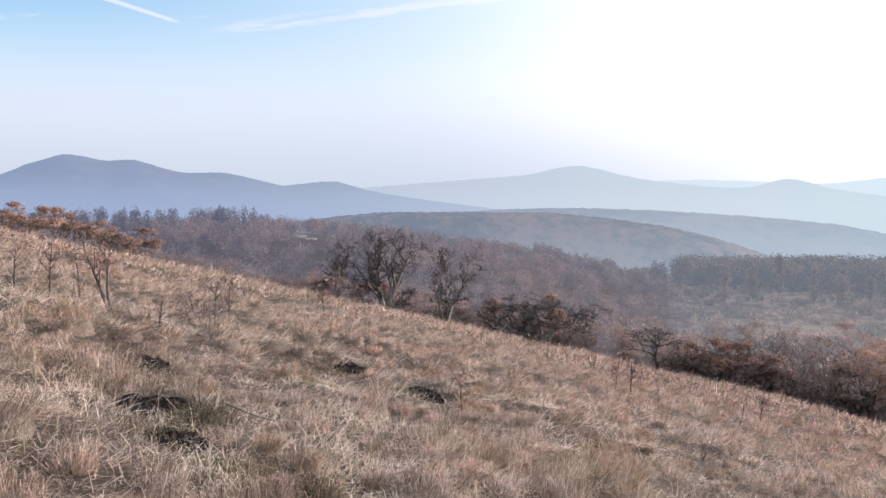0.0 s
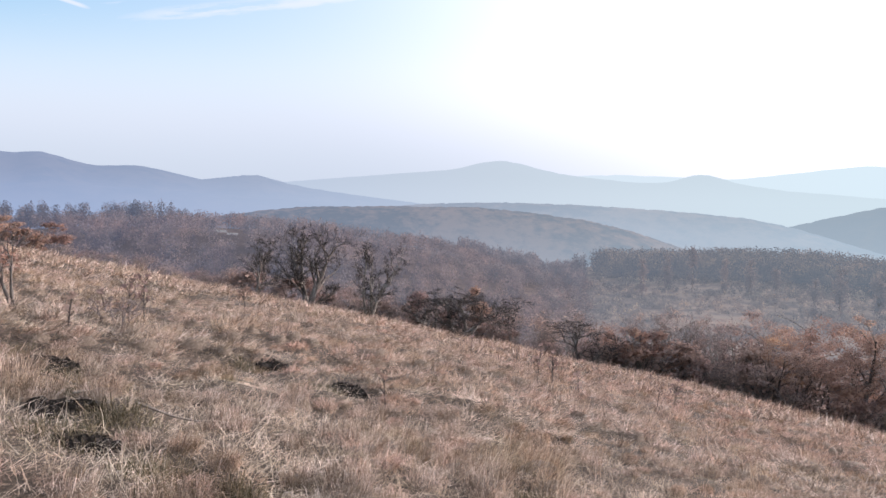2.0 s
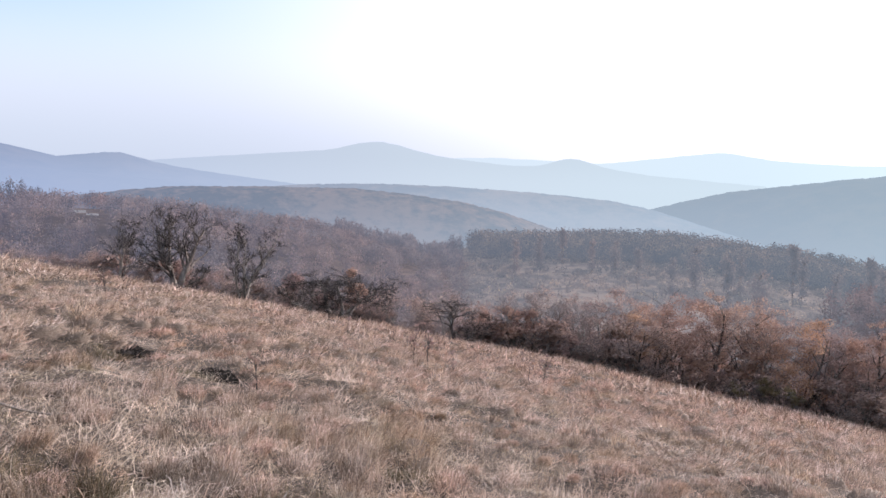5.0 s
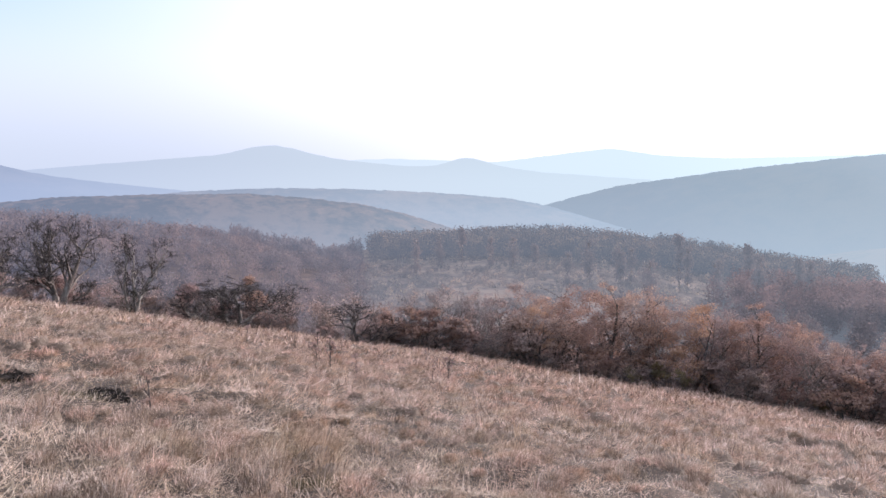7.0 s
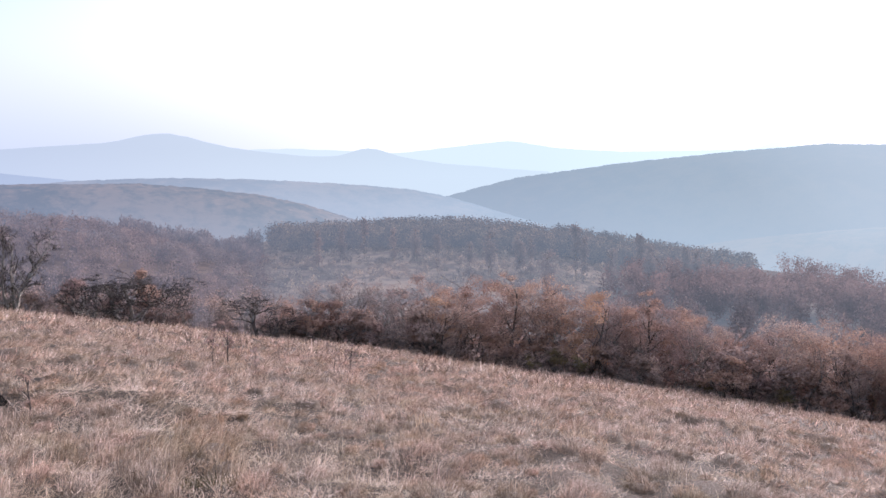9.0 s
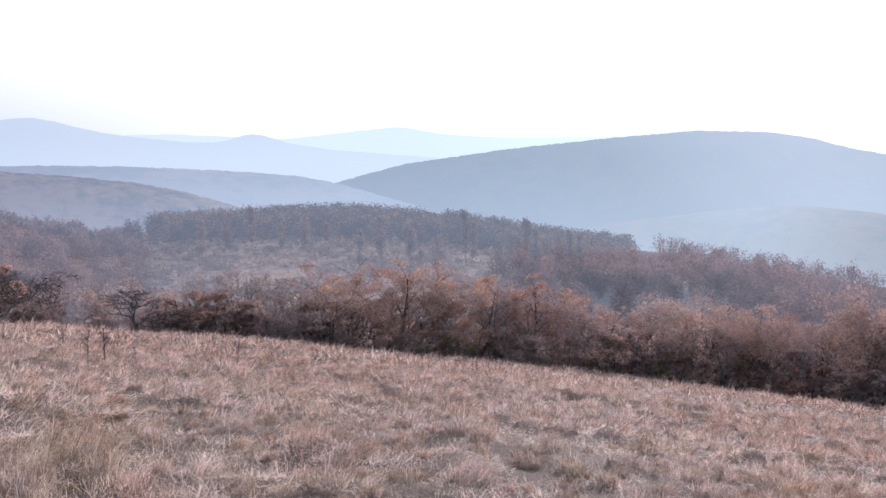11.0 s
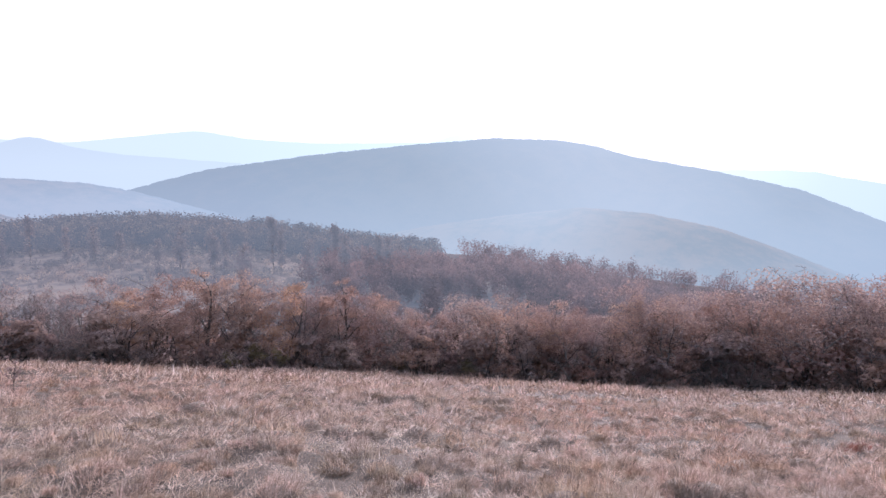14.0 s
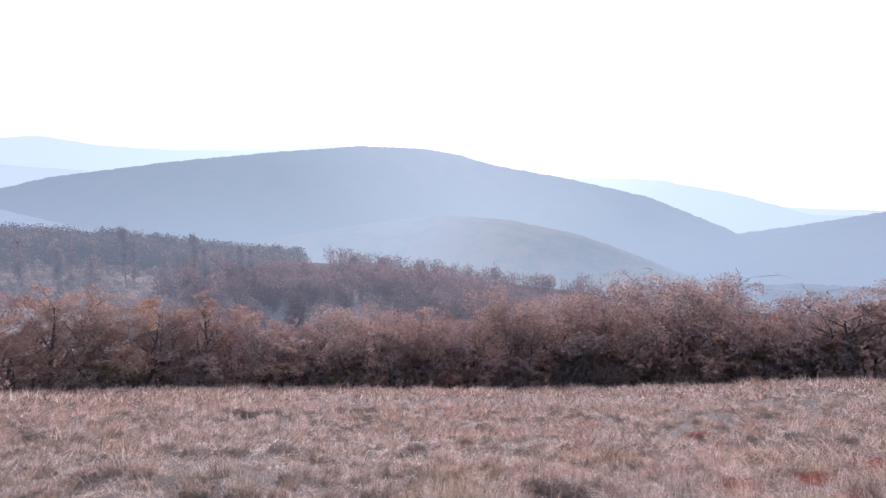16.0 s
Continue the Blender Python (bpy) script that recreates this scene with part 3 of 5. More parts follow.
def leaf_quads(rng, lines, count, size, scatter, crowd=105):
    """Leaves hung along the twigs."""
    ends = [np.array(p)[1:] for p, _ in lines[3]] + [np.array(p)[2:] for p, _ in lines[2]]
    pool = np.concatenate(ends)
    clumps = pool[rng.integers(0, len(pool), max(6, count // crowd))]
    pick = clumps[rng.integers(0, len(clumps), count)] + rng.normal(0, 1, (count, 3)) * scatter * np.array([1.7, 1.7, 1.1])
    loose = pool[rng.integers(0, len(pool), count)] + rng.normal(0, scatter, (count, 3))
    c = np.where(rng.random((count, 1)) < 0.85, pick, loose)
    c[:, 2] = np.maximum(c[:, 2], 0.12)
    u = rng.normal(0, 1, (count, 3))
    u /= np.linalg.norm(u, axis=1, keepdims=True)
    w = np.cross(u, rng.normal(0, 1, (count, 3)))
    w /= np.linalg.norm(w, axis=1, keepdims=True) + 1e-9
    s = size * rng.uniform(0.6, 1.3, (count, 1))
    # each leaf is folded a little along its midrib
    fold = np.cross(u, w) * s * 0.25
    v = np.stack([c - u * s * 0.75, c + w * s * 0.42 + fold, c + u * s * 0.75, c - w * s * 0.42 + fold], 1).reshape(-1, 3)
    q = np.arange(count * 4).reshape(-1, 4)
    return v, q


def lobed_crown(rng, height, half, low, count, size, lobes):
    """A rounded crown: lobes carry clumps on their skins, and leaves crowd in the clumps, with gaps between."""
    mid, up = height * (1 + low) / 2, height * (1 - low) / 2
    d = rng.normal(0, 1, (lobes, 3))
    d /= np.linalg.norm(d, axis=1, keepdims=True)
    d[:, 2] = np.where(rng.random(lobes) < 0.35, np.abs(d[:, 2]), d[:, 2])
    big = rng.uniform(0.28, 0.46, lobes)
    cen = d * rng.uniform(0.45, 1.0, (lobes, 1)) * np.array([half, half, up]) * (1 - big)[:, None] + np.array([0, 0, mid])
    cen[0] = (rng.normal(0, half * 0.12), rng.normal(0, half * 0.12), height - up * 0.42)
    ball = big[:, None] * np.array([half * 1.05, half * 1.05, up * 0.8])
    # clumps, more of them above than below
    m = max(24, count // 85)
    k = rng.choice(lobes, m, p=big ** 2 / (big ** 2).sum())
    o = rng.normal(0, 1, (m, 3)) + np.array([0, 0, 0.25])
    o /= np.linalg.norm(o, axis=1, keepdims=True)
    knot = cen[k] + o * rng.uniform(0.55, 1.05, (m, 1)) * ball[k]
    wide = half * rng.uniform(0.11, 0.24, m)
    j = rng.choice(m, count, p=wide ** 2 / (wide ** 2).sum())
    off = rng.normal(0, 1, (count, 3))
    off *= rng.uniform(0.1, 1.0, (count, 1)) ** 0.45 / np.linalg.norm(off, axis=1, keepdims=True) * wide[j][:, None] * np.array([1.15, 1.15, 0.72])
    off += rng.normal(0, 0.03, off.shape)
    c = knot[j] + off
    c[:, 2] = np.maximum(c[:, 2], 0.1)
    face = off / (np.linalg.norm(off, axis=1, keepdims=True) + 1e-9) + np.array([0, 0, 0.5]) + rng.normal(0, 0.55, (count, 3))
    face /= np.linalg.norm(face, axis=1, keepdims=True)
    u = np.cross(face, rng.normal(0, 1, (count, 3)))
    u /= np.linalg.norm(u, axis=1, keepdims=True) + 1e-9
    w = np.cross(face, u)
    s = size * rng.uniform(0.6, 1.3, (count, 1))
    fold = face * s * 0.25
    v = np.stack([c - u * s * 0.75, c + w * s * 0.45 + fold, c + u * s * 0.75, c - w * s * 0.45 + fold], 1).reshape(-1, 3)
    return v, np.arange(count * 4).reshape(-1, 4)


def tree(name, label, seed, height, stems, thick, bark, leaf=None, leaves=0, leaf_size=0.07, scatter=0.13, reach=(0.6, 0.52, 0.42), bend=0.17,
         rise=(0.0, 0.03, 0.02, 0.0), kids=(6, 5, 4), low=0.25, flat=0.0, category="tree", group="", twig=None, splay=(0.12, 0.5), least=0.006, lobes=0, half=1.8, leads=(), ivy=(), single=False):
    rng = np.random.default_rng(seed)
    lines = grow(rng, height, stems, thick, reach, bend, rise, kids, low, flat, splay, least, leads)
    # bring it to its height
    k = (0.93 if lobes else 1.0) * height / max(p[2] for order in lines for pts, _ in order for p in pts)
    lines = [[([p * k for p in pts], rad) for pts, rad in order] for order in lines]
    ob = new(name)
    tagged(ob, label, category, group)
    if leads or single:
        for p, r in lines[0]:
            part("trunk", mesh_np("trunk", *tube(p, r, 8), bark, True), ob)
        for p, r in lines[1]:
            part("limb", mesh_np("limb", *tube(p, r, 5), bark, True), ob)
    else:
        wood = [tube(p, r, 7) for p, r in lines[0]] + [tube(p[::2], r[::2], 5) for p, r in lines[1]]
        part("trunk", mesh_np("trunk", *gather(wood), bark, True), ob)
    fine = [tube(p[::2], r[::2], 3) for p, r in lines[2]] + [tube([p[0], p[-1]], [r[0], r[-1]], 3) for p, r in lines[3]]
    tagged(part("twig_mass", mesh_np("twig_mass", *gather(fine), twig or TWIG), ob), kind="stuff")
    if ivy:
        # ivy crowds round the foot of the stems
        foot = np.concatenate([np.array(p)[:3] for p, _ in lines[0]])
        c = foot[rng.integers(0, len(foot), leaves)] * np.array([1, 1, 0]) + np.stack([rng.normal(0, ivy[0] * 0.4, leaves), rng.normal(0, ivy[0] * 0.4, leaves), ivy[1] * rng.uniform(0, 1, leaves) ** 1.3], -1)
        lines = [[], [], [], [([p, p + 0.01], None) for p in c]]
    if leaf:
        crown = lobed_crown(rng, height, half, 0.04, leaves, leaf_size, lobes) if lobes else leaf_quads(rng, lines, leaves, leaf_size, scatter, 8 if ivy else 105)
        tagged(part("crown", mesh_np("crown", *crown, leaf), ob), kind="stuff")
    return ob


def place(ob, az, r, turn=0.0, size=1.0, wide=1.0, sink=0.05):
    x, y = polar(az, r)
    m = pose(float(x), float(y), float(land(az, r)) - sink, 0, 0, turn) @ Matrix.Diagonal((size * wide, size * wide, size, 1))
    return m


EDGE = "trees along the edge of the meadow"
# the five bare trees that stand out at the top of the edge; leads: foot, lean, length and girth of each stem
ob = tree("oak_tree", "bare spreading oak with several crooked grey-brown limbs", 19, 4.9, 3, 0.2, BARK_MID, reach=(0.6, 0.55, 0.5), kids=(10, 7, 7), bend=0.18, rise=(0.03, 0.10, 0.05, 0.03), low=0.2, group=EDGE, twig=TWIG_DARK, least=0.009,
          leads=((-0.08, 0.0, -0.07, 0.1, 4.4, 0.18), (0.03, 0.12, 0.05, 0.1, 4.6, 0.14), (0.12, 0.0, 0.2, -0.05, 4.8, 0.2), (0.2, 0.0, 1.2, 0.1, 2.0, 0.09)))
ob.matrix_basis = place(ob, -4.5, 43.0, 0, 1.0, 1.0)
ob = tree("oak_tree", "small bare dark oak with an upright twiggy head", 12, 3.9, 1, 0.16, BARK_MID, reach=(0.68, 0.5, 0.45), kids=(11, 7, 6), bend=0.18, rise=(0.0, 0.10, 0.04, 0.0), low=0.3, group=EDGE, twig=TWIG_DARK, least=0.010,
          leads=((0.0, 0.0, 0.08, 0.0, 3.3, 0.11), (0.05, 0.0, 0.3, 0.1, 2.7, 0.07)))
ob.matrix_basis = place(ob, -8.3, 44.0, 10, 1.0, 1.0)
ob = tree("oak_tree", "bare oak with pale lichened branches and ivy-dark trunk", 13, 4.9, 2, 0.18, BARK_PALE, LEAF_IVY, 900, 0.055, 0.08, reach=(0.42, 0.5, 0.45), kids=(12, 7, 6), bend=0.22, rise=(0.0, 0.12, 0.04, 0.0), low=0.2, group=EDGE, twig=TWIG_DARK, least=0.010,
          leads=((0.0, 0.0, 0.04, 0.0, 4.0, 0.13), (-0.08, 0.0, -0.12, 0.1, 3.6, 0.11), (0.1, 0.0, 0.16, 0.0, 3.5, 0.10)), ivy=(0.55, 1.5))
ob.matrix_basis = place(ob, 0.25, 43.0, 0, 1.0, 0.85)
ob = tree("oak_tree", "low flat-topped oak with dense dark twigs and pale forked trunk", 14, 3.3, 4, 0.16, BARK_PALE, reach=(0.72, 0.6, 0.5), kids=(10, 9, 8), bend=0.26, rise=(0.0, 0.0, -0.03, 0.0), low=0.4, flat=0.4, group=EDGE, twig=TWIG_DARK, least=0.010,
          leads=((-0.08, 0.0, -1.1, 0.1, 2.6, 0.13), (0.0, 0.1, -0.2, 0.2, 2.5, 0.12), (0.06, 0.0, 0.35, 0.0, 2.6, 0.13), (0.1, 0.1, 1.2, -0.1, 2.6, 0.11)))
ob.matrix_basis = place(ob, 7.1, 42.6, 0, 1.0, 1.15)
ob = tree("oak_tree", "crooked bare oak leaning over on a bent trunk", 15, 3.1, 1, 0.17, BARK_DARK, LEAF_DULL, 80, reach=(0.7, 0.55, 0.5), kids=(9, 6, 6), bend=0.22, rise=(-0.02, 0.03, 0.02, 0.0), low=0.35, flat=0.3, group=EDGE, twig=TWIG_DARK, least=0.010,
          leads=((0.0, 0.0, 0.25, 0.0, 2.9, 0.14), (0.1, 0.0, 0.8, 0.1, 2.2, 0.09)))
ob.matrix_basis = place(ob, 16.2, 42.8, 0, 1.0, 1.1)

ob = tree("oak_tree", "old bare dark oak with a forked crooked trunk", 16, 4.6, 1, 0.17, BARK_DARK, LEAF_DULL, 200, reach=(0.65, 0.55, 0.5), kids=(8, 6, 5), bend=0.18, rise=(0.0, 0.03, 0.02, 0.0), low=0.25, group=EDGE)
ob.matrix_basis = place(ob, 93.4, 43.0, 60, 1.0, 1.15)
SHRUBS = "shrubs along the meadow edge"
KINDS = {
    "rust": [tree("oak_tree", "young oak holding rust-brown dead leaves", 21, 5.6, 2, 0.10, BARK_DARK, LEAF_RUST, 4375, 0.058, kids=(9, 3, 1), low=0.06, group=EDGE, lobes=13, half=1.9),
             tree("oak_tree", "young oak holding rust-brown dead leaves", 22, 5.2, 3, 0.09, BARK_DARK, LEAF_RUST, 4375, 0.058, kids=(7, 3, 1), low=0.05, group=EDGE, lobes=16, half=2.1)],
    "dull": [tree("oak_tree", "young oak with dull brown leaves and grey twigs", 23, 5.4, 3, 0.09, BARK_DARK, LEAF_DULL, 4375, 0.058, kids=(7, 3, 1), low=0.05, group=EDGE, lobes=15, half=2.0),
             tree("oak_tree", "young oak with thin dull brown leaves", 24, 4.9, 2, 0.10, BARK_PALE, LEAF_DULL, 3500, 0.058, kids=(9, 4, 2), low=0.06, group=EDGE, lobes=12, half=1.9)],
    "oak": [tree("oak_tree", "rounded young oak with brown leaves", 31, 5.4, 1, 0.09, BARK_DARK, LEAF_DULL, 4750, 0.058, reach=(0.62, 0.5, 0.42), kids=(11, 4, 1), low=0.14, group=EDGE, lobes=14, half=2.3),
            tree("oak_tree", "rounded young oak with rust leaves", 32, 5.2, 1, 0.09, BARK_DARK, LEAF_RUST, 4750, 0.058, reach=(0.66, 0.5, 0.42), kids=(11, 4, 1), low=0.14, group=EDGE, lobes=14, half=2.3),
            tree("oak_tree", "broad young oak with thin brown leaves", 33, 4.8, 2, 0.08, BARK_PALE, LEAF_DULL, 3750, 0.058, reach=(0.7, 0.5, 0.42), kids=(8, 4, 2), low=0.1, group=EDGE, lobes=13, half=2.3)],
    "tall": [tree("oak_tree", "taller young oak with a dark stem and tiers of red-brown leaves", 34, 5.8, 1, 0.12, BARK_DARK, LEAF_RUST, 3375, 0.058, reach=(0.4, 0.5, 0.42), kids=(12, 5, 2), low=0.25, group=EDGE, lobes=9, half=1.5)],
    "gold": [tree("oak_tree", "oak with orange-brown autumn leaves", 25, 5.2, 2, 0.11, BARK_DARK, LEAF_GOLD, 3750, 0.058, kids=(8, 4, 2), low=0.08, group=EDGE, lobes=13, half=1.8)],
    "bare": [tree("oak_tree", "leafless grey tree with fine upright twigs", 26, 5.8, 3, 0.09, BARK_PALE, LEAF_DULL, 500, 0.07, 0.2, reach=(0.5, 0.5, 0.45), kids=(9, 5, 4), rise=(0.08, 0.1, 0.08, 0.05), low=0.1, group=EDGE)],
    "shrub": [tree("shrub", "grey-brown leafy thicket shrub at the meadow edge", 27, 2.4, 4, 0.04, BARK_DARK, LEAF_DULL, 1500, 0.078, kids=(5, 3, 2), low=0.03, category="shrub", group=SHRUBS, lobes=8, half=1.15),
              tree("shrub", "rusty leafy shrub at the meadow edge", 28, 2.5, 4, 0.04, BARK_DARK, LEAF_RUST, 1400, 0.078, kids=(5, 3, 2), low=0.03, category="shrub", group=SHRUBS, lobes=7, half=1.2),
              tree("shrub", "twiggy grey thicket shrub with few leaves", 30, 2.5, 5, 0.035, BARK_PALE, LEAF_DULL, 600, 0.07, 0.18, kids=(6, 4, 2), low=0.03, rise=(0.06, 0.08, 0.06, 0.04), category="shrub", group=SHRUBS)],
    "olive": [tree("shrub", "low olive-yellow leafy bush", 29, 1.7, 6, 0.03, BARK_DARK, LEAF_OLIVE, 1000, 0.065, kids=(5, 3, 2), low=0.03, category="shrub", group=SHRUBS, lobes=7, half=1.0)],
}
USED = set()


def put(kind, az, r, turn, size, wide=1.0, which=None):
    rng = random.Random(int(az * 977 + r * 131))
    ob = KINDS[kind][rng.randrange(len(KINDS[kind])) if which is None else which]
    m = place(ob, az, r, turn, size, wide)
    if ob.name in USED:
        return copy_thing(ob, m)
    USED.add(ob.name)
    ob.matrix_basis = m
    return ob


def edge_wood():
    """The belt of scrub oak below the brow: its height and mix change along the edge."""
    rng = random.Random(5)
    # trees that can be told apart
    for kind, az, r, size in (("tall", 35.5, 46, 1.2), ("rust", 38.6, 45.5, 1.02), ("gold", 41.4, 44.2, 1.2), ("tall", 45.6, 44.6, 0.96), ("dull", 43.8, 47, 0.95),
                              ("olive", 39.3, 42.5, 1.0), ("olive", 41.0, 42.8, 0.9), ("gold", 30.2, 45, 0.75), ("dull", 60.0, 43.5, 0.8), ("gold", 61.5, 44, 0.65),
                              ("bare", 25.5, 48, 0.78), ("bare", 27.5, 49, 0.8), ("rust", 31.5, 47, 0.85), ("bare", 96.5, 46, 0.8), ("dull", 90.5, 46, 0.85)):
        put(kind, az, r, rng.uniform(0, 360), size)
    for row, (r0, every, az) in enumerate(((45.2, 2.0, -12.0), (48.6, 2.2, -12.0))):
        while az < 101:
            az += every * (0.8 if az > 60 else 1.0) * rng.uniform(0.7, 1.3) * 57.3 / r0
            tall = float(np.interp(az, [-12, 8, 15, 22, 27, 30, 35, 40, 45, 50, 58, 63, 68, 80, 86, 92, 100], [0.42, 0.53, 0.80, 1.0, 1.08, 1.03, 1.08, 1.13, 1.12, 1.16, 1.22, 1.24, 1.28, 1.26, 1.16, 1.0, 0.95]))
            size = min(tall * rng.uniform(0.82, 1.06) * (1 + 0.12 * row), 1.5)
            pick = rng.random()
            if az < 14:
                kind = "shrub"
                size = size * 2.55 * (0.8 if row == 0 else 1)
            elif az < 30:
                kind = "bare" if pick < 0.5 else "dull" if pick < 0.72 else "rust" if pick < 0.85 else "shrub"
            else:
                kind = "rust" if pick < (0.22 if az < 60 else 0.12) else "dull" if pick < 0.42 else "oak" if pick < 0.84 else "bare" if pick < 0.92 else "gold" if pick < 0.95 and az < 48 else "shrub"
            if kind == "bare" and az > 52:
                kind = "oak"
            if kind == "bare":
                size *= 0.95 if az < 30 else 0.8
            if kind == "shrub" and az >= 14:
                size = rng.uniform(0.8, 1.3)
            which = 2 if kind == "shrub" and az < 17 and rng.random() < 0.72 else None
            put(kind, az, r0 + rng.uniform(-1.3, 1.3), rng.uniform(0, 360), size, rng.uniform(0.95, 1.25), which)
    # thicket at the foot of the trees
    az = 16.0
    while az < 100:
        az += rng.uniform(1.0, 2.2)
        put("shrub" if rng.random() < 0.85 else "olive", az, 43.4 + rng.uniform(-0.6, 1.2), rng.uniform(0, 360), rng.uniform(0.5, 0.95), 1.25)
    # bare brown brush between the bare trees
    az = -13.0
    while az < 24:
        az += rng.uniform(0.7, 1.5)
        put("shrub", az, rng.uniform(44.2, 47.0), rng.uniform(0, 360), rng.uniform(0.45, 0.8), 1.35, 2 if rng.random() < 0.6 else 0)
    # low thicket along the foot of the trees
    az = 17.0
    while az < 97:
        az += rng.uniform(0.9, 2.3)
        put("shrub", az, rng.uniform(43.2, 44.6), rng.uniform(0, 360), rng.uniform(0.6, 1.2) + (0.2 if az > 50 else 0.0), 1.3, rng.choice((0, 0, 1, 2, 2)))
    # scrub behind the brow on the other side
    for k in range(26):
        az = -35 + 24 * (k + rng.random()) / 26
        put("shrub", az, rng.uniform(46, 60), rng.uniform(0, 360), rng.uniform(0.5, 0.78), 1.5, 1 if az < -22 and rng.random() < 0.7 else 2)


edge_wood()
for kind in KINDS.values():
    for ob in kind:
        if ob.name not in USED:
            ob.matrix_basis = place(ob, 70 + len(USED), 58.0)
            USED.add(ob.name)


# ---- woods farther off ----
def woods(name, label, mat, az, r, tall, seed, crown=110, slim=0.26, leafy=0.55, base=0.35, dome=False, spray=0.05, stem=True, ragged=0.2):
    """Many small trees as one mass: each a stem, and a crown of twig sprays."""
    rng = np.random.default_rng(seed)
    n = len(az)
    x, y = polar(az, r)
    z = land(az, r) - 0.4
    root = np.stack([x, y, z], -1)
    a = np.arange(3) * 2.094
    ring = np.stack([np.cos(a), np.sin(a), 0 * a], -1)
    th = (tall * 0.014)[:, None, None]
    low = root[:, None, :] + ring[None] * th
    high = root[:, None, :] + ring[None] * th * 0.25 + np.array([0, 0, 1.0]) * (tall * 0.93)[:, None, None]
    sv = np.concatenate([low, high], 1).reshape(-1, 3)
    k = np.arange(n)[:, None] * 6
    sf = np.concatenate([np.stack([k + i, k + (i + 1) % 3, k + 3 + i], -1) for i in range(3)] + [np.stack([k + (i + 1) % 3, k + 3 + (i + 1) % 3, k + 3 + i], -1) for i in range(3)], 1).reshape(-1, 3)
    # sprays fill an uneven egg
    d = rng.normal(0, 1, (n, crown, 3))
    d /= np.linalg.norm(d, axis=2, keepdims=True)
    lobe = 1 + ragged * np.sin(d[:, :, 0] * 4 + rng.uniform(0, 6, (n, 1))) * np.sin(d[:, :, 1] * 4 + rng.uniform(0, 6, (n, 1)))
    rad = rng.uniform(0.25, 1.0, (n, crown)) ** 0.6 * lobe
    half = tall * (1 - base) / 2
    cx = np.stack([d[:, :, 0] * (tall * slim)[:, None] * rad, d[:, :, 1] * (tall * slim)[:, None] * rad, d[:, :, 2] * half[:, None] * rad], -1)
    cen = root[:, None, :] + cx + np.array([0, 0, 1.0]) * (tall * (1 + base) / 2)[:, None, None]
    u = d + np.array([0, 0, 0.7]) + rng.normal(0, 0.5, d.shape)
    if dome:
        face = d + rng.normal(0, 0.75, d.shape)
        u = np.cross(face, rng.normal(0, 1, d.shape))
    u /= np.linalg.norm(u, axis=2, keepdims=True)
    w = np.cross(u, face if dome else rng.normal(0, 1, d.shape))
    w /= np.linalg.norm(w, axis=2, keepdims=True) + 1e-9
    s = (tall * spray)[:, None, None] * rng.uniform(0.6, 1.3, (n, crown, 1))
    cv = np.stack([cen - u * s - w * s * leafy, cen - u * s + w * s * leafy, cen + u * s], 2).reshape(-1, 3)
    cf = np.arange(len(cv)).reshape(-1, 3)
    v, f = gather([(sv, sf), (cv, cf)] if stem else [(cv, cf)])
    return tagged(new(name, mesh_np(name, v, f, mat)), label, "woods", kind="stuff")


def strew(rng, n, az, r):
    """Places spread evenly over a ring sector."""
    return rng.uniform(az[0], az[1], n), np.sqrt(rng.uniform(r[0] ** 2, r[1] ** 2, n))


